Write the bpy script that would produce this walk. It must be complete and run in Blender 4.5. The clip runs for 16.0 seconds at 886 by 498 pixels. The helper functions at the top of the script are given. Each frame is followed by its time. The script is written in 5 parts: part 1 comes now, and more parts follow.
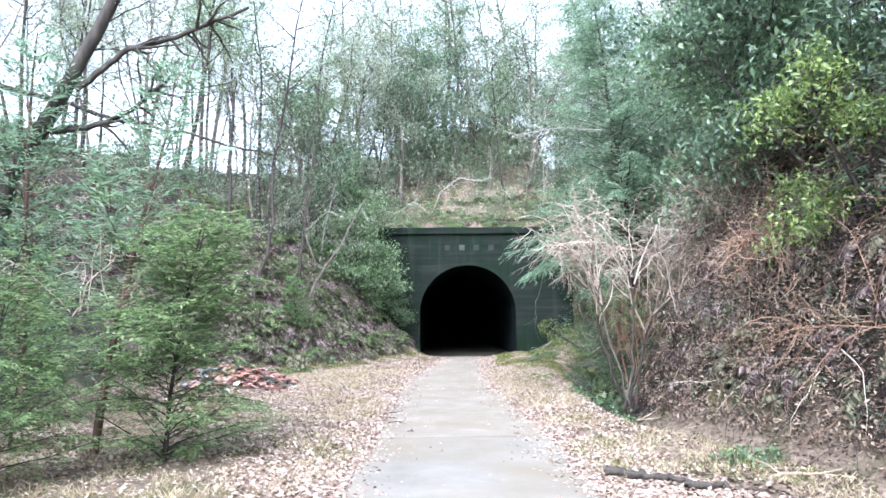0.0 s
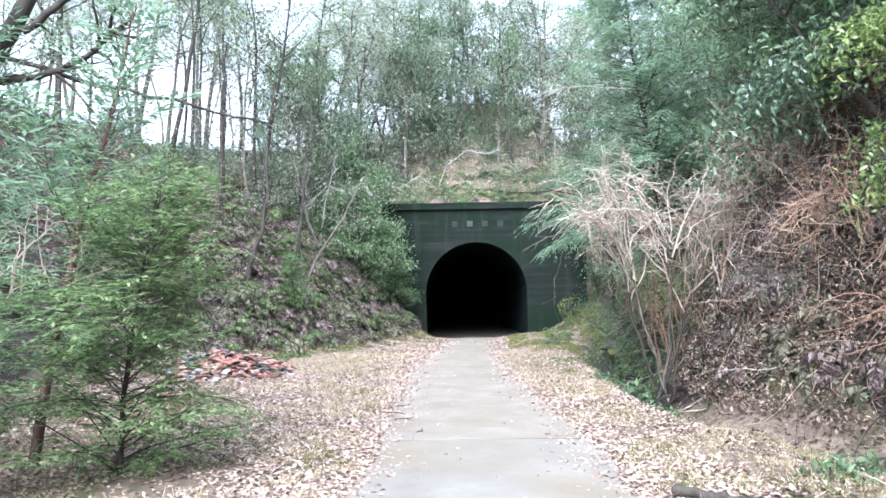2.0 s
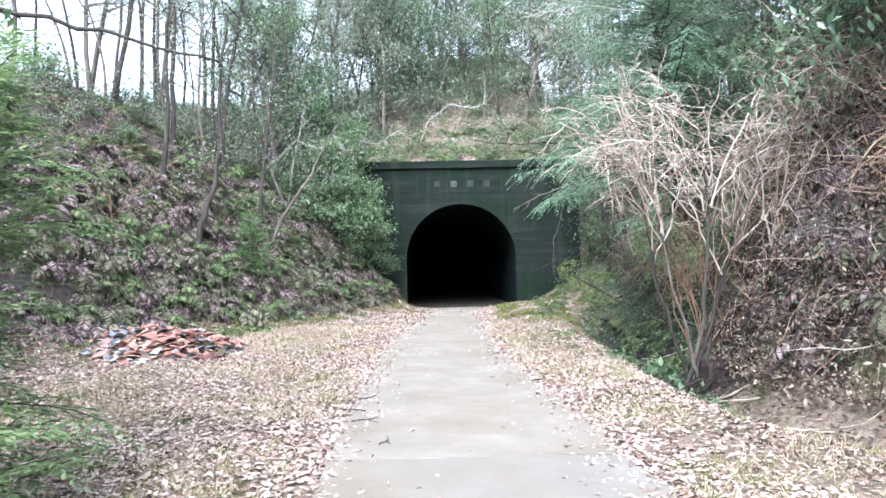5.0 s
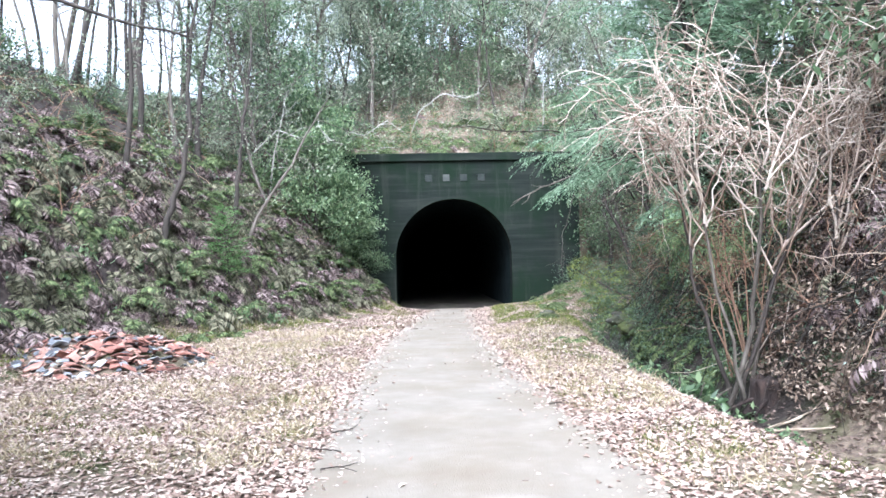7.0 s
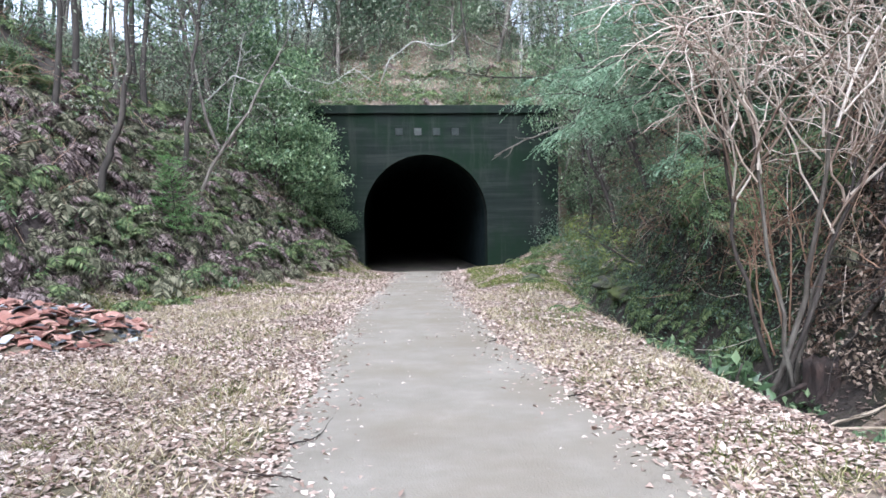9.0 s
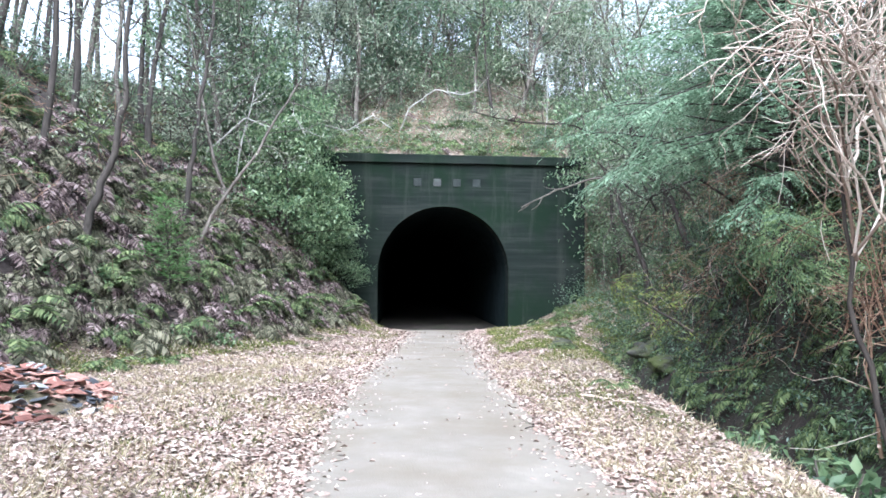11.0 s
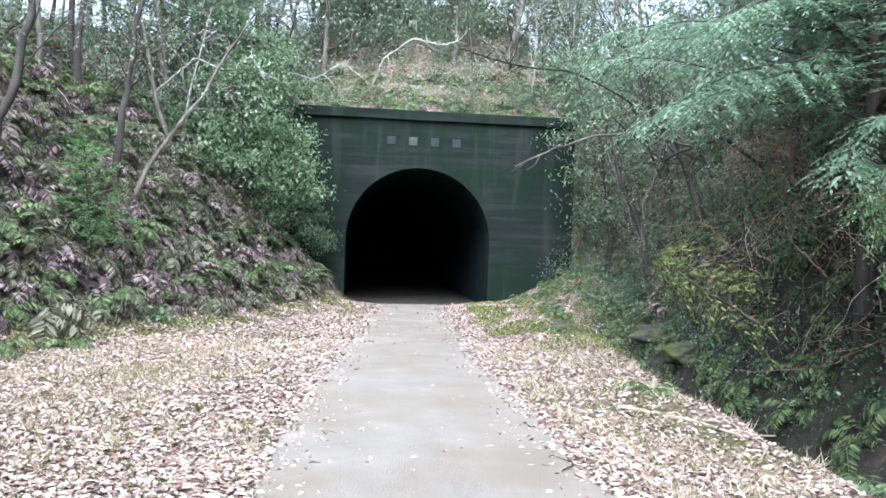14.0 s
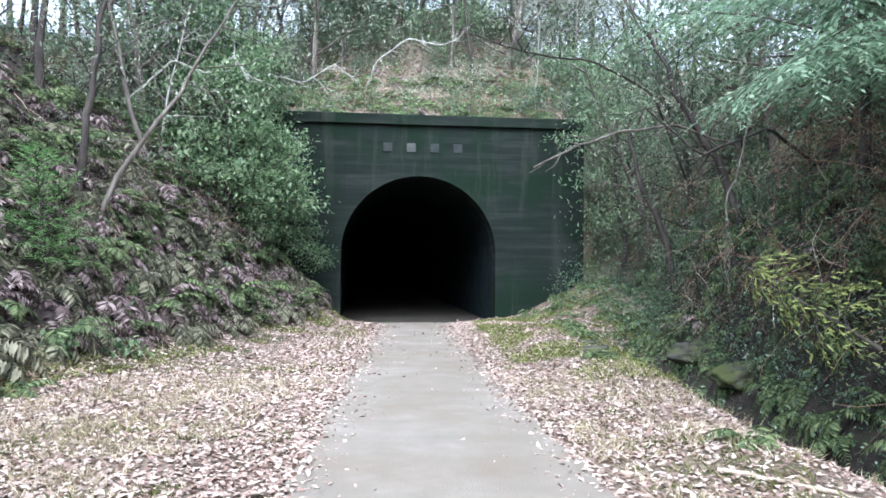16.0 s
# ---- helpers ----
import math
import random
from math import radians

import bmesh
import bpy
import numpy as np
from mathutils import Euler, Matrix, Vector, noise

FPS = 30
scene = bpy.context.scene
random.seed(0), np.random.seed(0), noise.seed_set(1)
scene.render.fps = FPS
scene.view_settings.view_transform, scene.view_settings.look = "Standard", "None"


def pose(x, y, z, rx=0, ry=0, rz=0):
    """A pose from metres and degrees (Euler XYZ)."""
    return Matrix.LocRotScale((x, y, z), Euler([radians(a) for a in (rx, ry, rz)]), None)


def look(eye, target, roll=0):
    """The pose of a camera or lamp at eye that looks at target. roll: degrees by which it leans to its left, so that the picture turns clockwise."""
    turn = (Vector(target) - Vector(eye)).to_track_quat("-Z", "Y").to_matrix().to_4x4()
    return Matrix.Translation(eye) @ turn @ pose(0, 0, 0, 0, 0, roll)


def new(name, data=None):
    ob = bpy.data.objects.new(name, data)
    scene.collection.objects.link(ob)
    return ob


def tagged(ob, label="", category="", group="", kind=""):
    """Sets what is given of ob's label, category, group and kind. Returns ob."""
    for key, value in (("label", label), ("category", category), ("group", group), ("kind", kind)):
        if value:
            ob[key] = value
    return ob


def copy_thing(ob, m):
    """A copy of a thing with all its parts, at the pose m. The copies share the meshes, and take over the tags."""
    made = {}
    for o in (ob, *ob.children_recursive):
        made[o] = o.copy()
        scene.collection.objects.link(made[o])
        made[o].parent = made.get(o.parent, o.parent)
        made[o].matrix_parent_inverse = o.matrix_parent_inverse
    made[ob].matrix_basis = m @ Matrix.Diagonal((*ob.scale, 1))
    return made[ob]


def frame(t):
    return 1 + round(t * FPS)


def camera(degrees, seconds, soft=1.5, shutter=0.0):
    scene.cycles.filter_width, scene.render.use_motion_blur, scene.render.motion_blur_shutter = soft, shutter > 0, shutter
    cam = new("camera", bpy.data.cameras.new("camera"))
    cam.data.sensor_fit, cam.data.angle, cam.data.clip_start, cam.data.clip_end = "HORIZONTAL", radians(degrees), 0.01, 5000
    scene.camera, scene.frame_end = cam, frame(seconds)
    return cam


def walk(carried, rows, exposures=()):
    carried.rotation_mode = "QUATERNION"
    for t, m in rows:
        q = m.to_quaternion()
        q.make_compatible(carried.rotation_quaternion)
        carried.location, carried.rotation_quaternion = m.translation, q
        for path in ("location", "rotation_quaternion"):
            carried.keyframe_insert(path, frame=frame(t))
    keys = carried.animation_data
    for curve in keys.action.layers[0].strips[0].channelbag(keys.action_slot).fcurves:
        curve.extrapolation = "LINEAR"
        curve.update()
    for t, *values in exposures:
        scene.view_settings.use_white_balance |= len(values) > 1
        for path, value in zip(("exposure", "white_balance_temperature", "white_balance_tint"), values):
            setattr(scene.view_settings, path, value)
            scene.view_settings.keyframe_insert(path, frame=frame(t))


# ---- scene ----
cam = camera(62.4, 16.0, soft=1.6)
METRES, EYE, TILT, LEAN, TURN = 14.2, 1.5, 0.0, 0.0, 0.0
ROWS = [
    (0.0, 0.0, 0.0, 0.0, 0.05, 5.33, 0.49),
    (0.5, -0.0054, 0.0325, -0.0012, 0.29, 4.27, 1.05),
    (1.0, -0.0058, 0.0633, -0.002, 0.19, 3.95, 0.66),
    (1.5, -0.0047, 0.0936, -0.0009, 0.12, 4.0, 0.84),
    (2.0, -0.0091, 0.1242, -0.0006, 0.43, 3.77, 0.92),
    (2.5, -0.0081, 0.1549, -0.003, 0.03, 2.87, 0.26),
    (3.0, -0.0082, 0.1867, -0.005, -0.75, 1.99, 0.78),
    (3.5, -0.009, 0.221, -0.005, -0.78, 1.14, 1.18),
    (4.0, -0.0055, 0.2551, -0.006, -1.06, 0.84, 0.64),
    (4.5, -0.0043, 0.2882, -0.0087, -0.75, 1.38, 1.11),
    (7.0, -0.0081, 0.4513, -0.0123, -1.63, 1.31, 1.13),
    (7.5, -0.0144, 0.4805, -0.0114, -2.59, 0.12, 1.04),
    (8.0, -0.0171, 0.5125, -0.016, -4.36, -1.46, 0.9),
    (8.5, -0.0213, 0.5469, -0.0183, -4.54, -2.6, 0.98),
    (9.0, -0.0197, 0.5784, -0.0166, -4.32, -1.72, 0.81),
    (9.5, -0.0163, 0.61, -0.0152, -3.4, -0.1, 0.73),
    (12.0, -0.0226, 0.7549, -0.0174, -3.48, 3.05, -1.64),
    (12.5, -0.022, 0.7846, -0.015, -3.46, 2.33, -2.0),
    (13.0, -0.0272, 0.8136, -0.0149, -3.97, 1.6, -1.68),
    (13.5, -0.0277, 0.8418, -0.0179, -5.1, 1.39, -2.02),
    (14.0, -0.0271, 0.8729, -0.0172, -5.76, 0.39, -1.95),
    (14.5, -0.0296, 0.9021, -0.0168, -6.62, 0.02, -1.33),
    (15.0, -0.0307, 0.9329, -0.0186, -7.24, 0.36, -1.43),
    (15.5, -0.0319, 0.9647, -0.0171, -6.73, 0.84, -0.89),
    (16.0, -0.0362, 0.9948, -0.0145, -6.25, 1.36, -0.51),
]

EXPOSURES = [(t, stops, 5400 if t < 10 else 5300, 11 if t < 10 else 10) for t, stops in ((0.0, 2.42), (4.5, 2.4), (7.0, 2.45), (8.0, 2.25), (9.0, 1.9), (9.6, 2.05), (11.8, 2.45), (13.0, 2.68), (14.5, 2.17), (16.0, 2.15))]
walk(cam, [(t, pose(0, 0, EYE, TILT, LEAN, TURN) @ pose(METRES * x, METRES * y, METRES * z, 90 + pitch, roll, yaw)) for t, x, y, z, yaw, pitch, roll in ROWS], EXPOSURES)

# ---- light ----
world = bpy.data.worlds.new("overcast_sky")
scene.world = world
world.use_nodes = True
wn = world.node_tree
sky = wn.nodes.new("ShaderNodeTexSky")
sky.sky_type, sky.sun_disc = "NISHITA", False
sky.sun_elevation, sky.sun_rotation = radians(46), radians(195)
sky.dust_density, sky.air_density, sky.ozone_density = 4.0, 1.0, 1.0
veil = wn.nodes.new("ShaderNodeHueSaturation")
veil.inputs["Saturation"].default_value = 0.25
wn.links.new(sky.outputs[0], veil.inputs["Color"])
wn.links.new(veil.outputs[0], wn.nodes["Background"].inputs[0])
wn.nodes["Background"].inputs[1].default_value = 0.15
sun = new("sun", bpy.data.lights.new("sun", "SUN"))
sun.data.energy, sun.data.angle, sun.data.color = 1.4, radians(60), (1.0, 0.98, 0.95)
sun.matrix_world = look((-12, -25, 47), (0, 20, 0))


# ---- materials ----
def node(tree, kind, **values):
    n = tree.nodes.new(kind)
    for key, value in values.items():
        n.inputs[key.replace("_", " ")].default_value = value
    return n


def ramp(tree, fac, stops):
    r = tree.nodes.new("ShaderNodeValToRGB")
    el = r.color_ramp.elements
    while len(el) < len(stops):
        el.new(0.5)
    for e, (p, c) in zip(el, stops):
        e.position, e.color = p, (*c, 1)
    tree.links.new(fac, r.inputs[0])
    return r.outputs[0]


def matter(name, stops, scale=4.0, rough=0.85, bump=0.3, fine=40.0, patch=None, pieces=None, clear=0.0, spec=0.3, stretch=(1, 1, 1), weight=0.6, streak=None):
    """A procedural surface: stops coloured by noise (or by a random value of each piece), a second patch colour at a larger scale, fine relief."""
    m = bpy.data.materials.new(name)
    m.use_nodes = True
    t = m.node_tree
    b = t.nodes["Principled BSDF"]
    b.inputs["Roughness"].default_value = rough
    b.inputs["Specular IOR Level"].default_value = spec
    at = t.nodes.new("ShaderNodeTexCoord")
    mp = t.nodes.new("ShaderNodeMapping")
    mp.inputs["Scale"].default_value = stretch
    t.links.new(at.outputs["Object"], mp.inputs[0])
    n1 = node(t, "ShaderNodeTexNoise", Scale=scale, Detail=6.0, Roughness=0.65)
    t.links.new(mp.outputs[0], n1.inputs["Vector"])
    fac = n1.outputs["Fac"]
    if pieces:
        src = t.nodes.new("ShaderNodeNewGeometry").outputs["Random Per Island"] if pieces == "island" else t.nodes.new("ShaderNodeObjectInfo").outputs["Random"]
        mix = t.nodes.new("ShaderNodeMix")
        mix.inputs[0].default_value = weight
        t.links.new(fac, mix.inputs[2])
        t.links.new(src, mix.inputs[3])
        fac = mix.outputs[0]
    col = ramp(t, fac, stops)
    if patch:
        colour, size, low, high = patch
        n2 = node(t, "ShaderNodeTexNoise", Scale=size, Detail=5.0, Roughness=0.6)
        t.links.new(at.outputs["Object"], n2.inputs["Vector"])
        mask = ramp(t, n2.outputs["Fac"], [(low, (0, 0, 0)), (high, (1, 1, 1))])
        mx = t.nodes.new("ShaderNodeMix")
        mx.data_type = "RGBA"
        t.links.new(mask, mx.inputs[0])
        t.links.new(col, mx.inputs[6])
        mx.inputs[7].default_value = (*colour, 1)
        col = mx.outputs[2]
    if streak:
        colour, size, low, high = streak
        run = t.nodes.new("ShaderNodeMapping")
        run.inputs["Scale"].default_value = size
        t.links.new(at.outputs["Object"], run.inputs[0])
        n4 = node(t, "ShaderNodeTexNoise", Scale=1.0, Detail=7.0, Roughness=0.7)
        t.links.new(run.outputs[0], n4.inputs["Vector"])
        mask = ramp(t, n4.outputs["Fac"], [(low, (0, 0, 0)), (high, (1, 1, 1))])
        my = t.nodes.new("ShaderNodeMix")
        my.data_type = "RGBA"
        t.links.new(mask, my.inputs[0])
        t.links.new(col, my.inputs[6])
        my.inputs[7].default_value = (*colour, 1)
        col = my.outputs[2]
    t.links.new(col, b.inputs["Base Color"])
    if bump:
        n3 = node(t, "ShaderNodeTexNoise", Scale=fine, Detail=4.0)
        t.links.new(mp.outputs[0], n3.inputs["Vector"])
        bp = node(t, "ShaderNodeBump", Strength=bump, Distance=0.02)
        t.links.new(n3.outputs["Fac"], bp.inputs["Height"])
        t.links.new(bp.outputs[0], b.inputs["Normal"])
    if clear:
        tr = t.nodes.new("ShaderNodeBsdfTranslucent")
        t.links.new(col, tr.inputs[0])
        ms = t.nodes.new("ShaderNodeMixShader")
        ms.inputs[0].default_value = clear
        t.links.new(b.outputs[0], ms.inputs[1])
        t.links.new(tr.outputs[0], ms.inputs[2])
        t.links.new(ms.outputs[0], t.nodes["Material Output"].inputs[0])
    return m


SOIL = matter("leaf_litter_soil", [(0.25, (0.055, 0.041, 0.03)), (0.5, (0.14, 0.106, 0.078)), (0.75, (0.26, 0.2, 0.15))], scale=9, bump=0.9, fine=30, patch=((0.055, 0.06, 0.022), 0.9, 0.5, 0.66))
PATH = matter("worn_concrete", [(0.3, (0.155, 0.142, 0.123)), (0.55, (0.196, 0.181, 0.158)), (0.75, (0.24, 0.224, 0.198))], spec=0.12, scale=1.3, bump=0.35, fine=90, patch=((0.17, 0.143, 0.108), 0.7, 0.4, 0.7))
SANDY_PATH = matter("sandy_concrete", [(0.3, (0.172, 0.15, 0.122)), (0.55, (0.212, 0.188, 0.156)), (0.75, (0.256, 0.23, 0.195))], spec=0.12, scale=1.8, bump=0.5, fine=70, patch=((0.165, 0.137, 0.104), 0.8, 0.42, 0.7))
# Damp earth of ditch and right bank, with their shade in the colour.
DARK_EARTH = matter("damp_shaded_earth", [(0.25, (0.009, 0.007, 0.006)), (0.5, (0.024, 0.018, 0.014)), (0.75, (0.06, 0.045, 0.035))], scale=7, bump=1.0, fine=24, patch=((0.03, 0.036, 0.014), 1.3, 0.5, 0.66))
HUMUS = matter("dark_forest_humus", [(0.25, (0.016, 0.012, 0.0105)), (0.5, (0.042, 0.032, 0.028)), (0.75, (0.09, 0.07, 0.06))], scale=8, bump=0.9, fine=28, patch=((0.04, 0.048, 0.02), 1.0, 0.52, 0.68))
# Tones far below real concrete: the shade on the portal is in the colour.
WALL = matter("old_shaded_concrete", [(0.25, (0.0065, 0.0085, 0.0078)), (0.5, (0.0125, 0.0158, 0.0135)), (0.75, (0.029, 0.032, 0.027))], scale=1.1, rough=0.9, bump=0.5, fine=25, patch=((0.008, 0.0148, 0.009), 0.6, 0.44, 0.62), stretch=(0.25, 1, 4.6), streak=((0.034, 0.036, 0.03), (1.9, 1, 0.22), 0.52, 0.78), spec=0.05)
# Near-black with a teal cast: the tunnel's gloom and haze put into colour.
LINING = matter("shaded_tunnel_lining", [(0.3, (0.009, 0.014, 0.015)), (0.7, (0.02, 0.027, 0.028))], scale=1.5, rough=0.95, bump=0.4, fine=15, spec=0.02)


# ---- mesh helpers ----
def part(name, verts, faces, material, parent=None, label=""):
    """One mesh object from vertices and faces, under a thing where one is given."""
    me = bpy.data.meshes.new(name)
    me.from_pydata(verts, [], faces)
    me.materials.append(material)
    ob = new(name, me)
    if parent is not None:
        ob.parent = parent
    if label:
        ob["label"] = label
    return ob


def shade(ob):
    ob.data.polygons.foreach_set("use_smooth", [True] * len(ob.data.polygons))
    return ob


def thing(name, x=0, y=0, z=0, label="", category="", group="", kind=""):
    ob = new(name)
    ob.location = (x, y, z)
    ob.empty_display_size = 0.2
    return tagged(ob, label, category, group, kind)


# ---- ground ----
def table(y, ys, vs):
    if y <= ys[0]:
        return vs[0]
    for i in range(1, len(ys)):
        if y < ys[i]:
            return vs[i - 1] + (vs[i] - vs[i - 1]) * (y - ys[i - 1]) / (ys[i] - ys[i - 1])
    return vs[-1]


def path_mid(y):
    return table(y, (-20, 0, 7, 10, 13, 18, 22.6, 32, 37, 60), (0.1, 0.15, 0.2, 0.28, 0.2, 0.05, 0.2, 0.88, 1.23, 1.23))


def path_half(y):
    return table(y, (-20, 12, 16, 22, 32, 37), (1.22, 1.2, 1.1, 1.0, 1.05, 1.3))


def toe_left(y):
    return table(y, (-20, 5, 12, 17, 20, 23, 27, 32, 35.5, 38, 60), (-8.5, -8, -7.4, -6.7, -6.1, -5.0, -3.7, -2.3, -1.7, -3, -5))


def toe_right(y):
    return table(y, (-20, 4, 8, 10.6, 12.5, 15, 18, 22, 26, 30, 36, 42, 60), (6.4, 5.8, 5.25, 4.7, 4.3, 4.4, 4.8, 5.2, 5.8, 6.6, 8.3, 8.6, 9))


def ditch_mid(y):
    return toe_right(y) - table(y, (0, 12, 16, 20, 26, 34), (0.7, 0.75, 0.85, 1.05, 1.1, 1.0))


def floor_z(y):
    return table(y, (-20, 0, 22, 30, 36, 60), (-0.15, -0.2, -0.22, -0.33, -0.5, -0.55))


def soft(v, k=3.0):
    return v if k * v > 30 else math.log1p(math.exp(k * v)) / k


def bell(v, w):
    return math.exp(-(v / w) ** 2)


def height(x, y):
    z = floor_z(y)
    off = abs(x - path_mid(y)) - path_half(y)
    verge = min(1.0, max(0.0, off / 0.8))
    z += verge * (0.05 * noise.noise((x * 0.7, y * 0.7, 3)) + 0.03 * noise.noise((x * 2.3, y * 2.3, 8)) + 0.03)
    dl, dr = soft(toe_left(y) - x), soft(x - toe_right(y), 9)
    hl = 10.2 * (1 - math.exp(-dl / 6.2)) - 0.25 * soft(dl - 15, 1)
    hr = 1.5 * (1 - math.exp(-dr / 0.28)) + 9.5 * (1 - math.exp(-max(0.0, dr - 0.25) / 6.5)) + 0.25 * min(dr, 9.0)
    # the ditch at the foot of the bank, and the mounds at the portal's feet
    z -= bell(x - ditch_mid(y), 0.55) * table(y, (0, 8, 13, 16, 18, 22, 27, 32), (0, 0.1, 0.3, 0.55, 0.85, 1.0, 0.9, 0.2))
    z += 0.35 * bell(x - 3.0, 0.9) * bell(y - 29, 5.5)
    z += 1.35 * bell(x - 7.0, 2.0) * bell(y - 37, 4.5) + 0.35 * bell(x + 1.9, 0.8) * bell(y - 35.5, 3.0)
    rough = min(1.0, 0.3 * (hl + hr))
    z += hl + hr + rough * (0.45 * noise.noise((x * 0.45, y * 0.45, 1)) + 0.18 * noise.noise((x * 1.4, y * 1.4, z)) + (0.3 * noise.noise((x * 0.9, y * 0.9, 21)) + 0.16 * noise.noise((x * 2.6, y * 2.6, 22)) if x > 0 else 0))
    # the hill over the tunnel
    if y > 37.3:
        steep = table(x, (-14, -8, -4, -1, 12), (0.28, 0.42, 0.6, 0.75, 0.8))
        back = y - 37.5
        rim = table(x, (-20, -14, -8, -4), (9, 8.6, 7, 5.75)) + steep * min(back, 6) + 0.62 * steep * min(12, max(0, back - 6)) + 0.03 * max(0, back - 18)
        side = 1.0 if x < 6.4 else max(0.0, 1 - (x - 6.4) / 0.8)
        if x >= 6.4:
            rim = side * rim + (1 - side) * (0.9 + 0.85 * min(back, 13) + 0.05 * max(0, back - 13))
        rim += 0.25 * noise.noise((x * 0.5, y * 0.5, 5)) * min(1, back)
        z = max(z, rim)
    return z


def lines(spans):
    out = []
    for a, b, n in spans:
        out += list(np.linspace(a, b, n, endpoint=False))
    return out + [spans[-1][1]]


def build_ground():
    xs = lines([(-900, -80, 6), (-80, -18, 24), (-18, 14, 128), (14, 60, 24), (60, 900, 6)])
    ys = lines([(-900, -40, 6), (-40, -2, 24), (-2, 37.2, 157), (37.2, 37.45, 1), (37.45, 50, 40), (50, 90, 24), (90, 900, 6)])
    verts = []
    for y in ys:
        for x in xs:
            cx, cy = max(-60, min(60, x)), max(-40, min(90, y))
            verts.append((x, y, height(cx, cy)))
    nx, faces = len(xs), []
    for j in range(len(ys) - 1):
        for i in range(nx - 1):
            if 37.1 < ys[j] < 37.4 and -3.4 < xs[i] < 5.6:
                continue
            a = j * nx + i
            faces.append((a, a + 1, a + nx + 1, a + nx))
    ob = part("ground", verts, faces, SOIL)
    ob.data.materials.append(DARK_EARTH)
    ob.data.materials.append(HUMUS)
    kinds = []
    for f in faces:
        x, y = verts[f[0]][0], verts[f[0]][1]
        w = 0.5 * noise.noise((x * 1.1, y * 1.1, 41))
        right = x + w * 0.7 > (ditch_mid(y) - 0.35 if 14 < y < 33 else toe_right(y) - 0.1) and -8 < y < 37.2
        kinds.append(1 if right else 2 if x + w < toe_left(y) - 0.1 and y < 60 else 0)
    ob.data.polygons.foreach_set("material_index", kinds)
    return tagged(shade(ob), "brown leaf-covered soil with patches of moss", "ground", kind="structure")


ground = build_ground()


def build_path():
    path = thing("path", label="worn grey concrete path strewn with leaves", category="path", kind="structure")
    joints = [-14.5, -9.5, -4.5, 0.5, 5.5, 10.45, 37.0]
    for a, b in zip(joints, joints[1:]):
        n = max(14, int((b - a) * 4))
        verts, faces = [], []
        for k in range(n + 1):
            y = a + 0.012 + (b - a - 0.024) * k / n
            m, h, z = path_mid(y), path_half(y), floor_z(y) + 0.025
            wl, wr = (0.12 * noise.noise((y * 0.9, k, 0)) + 0.08 * noise.noise((y * 3.1, k, 4)) for k in (2, 7))
            row = [m - h - wl, m - h * 0.5, m, m + h * 0.5, m + h + wr]
            verts += [(row[0], y, z - 0.12)] + [(x, y, z + 0.012 * (1 - ((x - m) / h) ** 2) + 0.006 * noise.noise((x * 2, y * 2, 0))) for x in row] + [(row[4], y, z - 0.12)]
        for k in range(n):
            for i in range(6):
                q = k * 7 + i
                faces.append((q, q + 1, q + 8, q + 7))
        faces += [tuple(range(6, -1, -1)), tuple(n * 7 + i for i in range(7))]
        part("slab", verts, faces, PATH if b < 11 else SANDY_PATH, path)
    return path


build_path()

# ---- tunnel portal ----
ARCH_X, ARCH_R, SPRING, FACE = 1.23, 2.43, 1.69, 37.0


def arch_line(r, n=28, foot=-0.9):
    pts = [(ARCH_X - r, foot)]
    pts += [(ARCH_X - r * math.cos(math.pi * i / n), SPRING + r * math.sin(math.pi * i / n)) for i in range(n + 1)]
    return pts + [(ARCH_X + r, foot)]


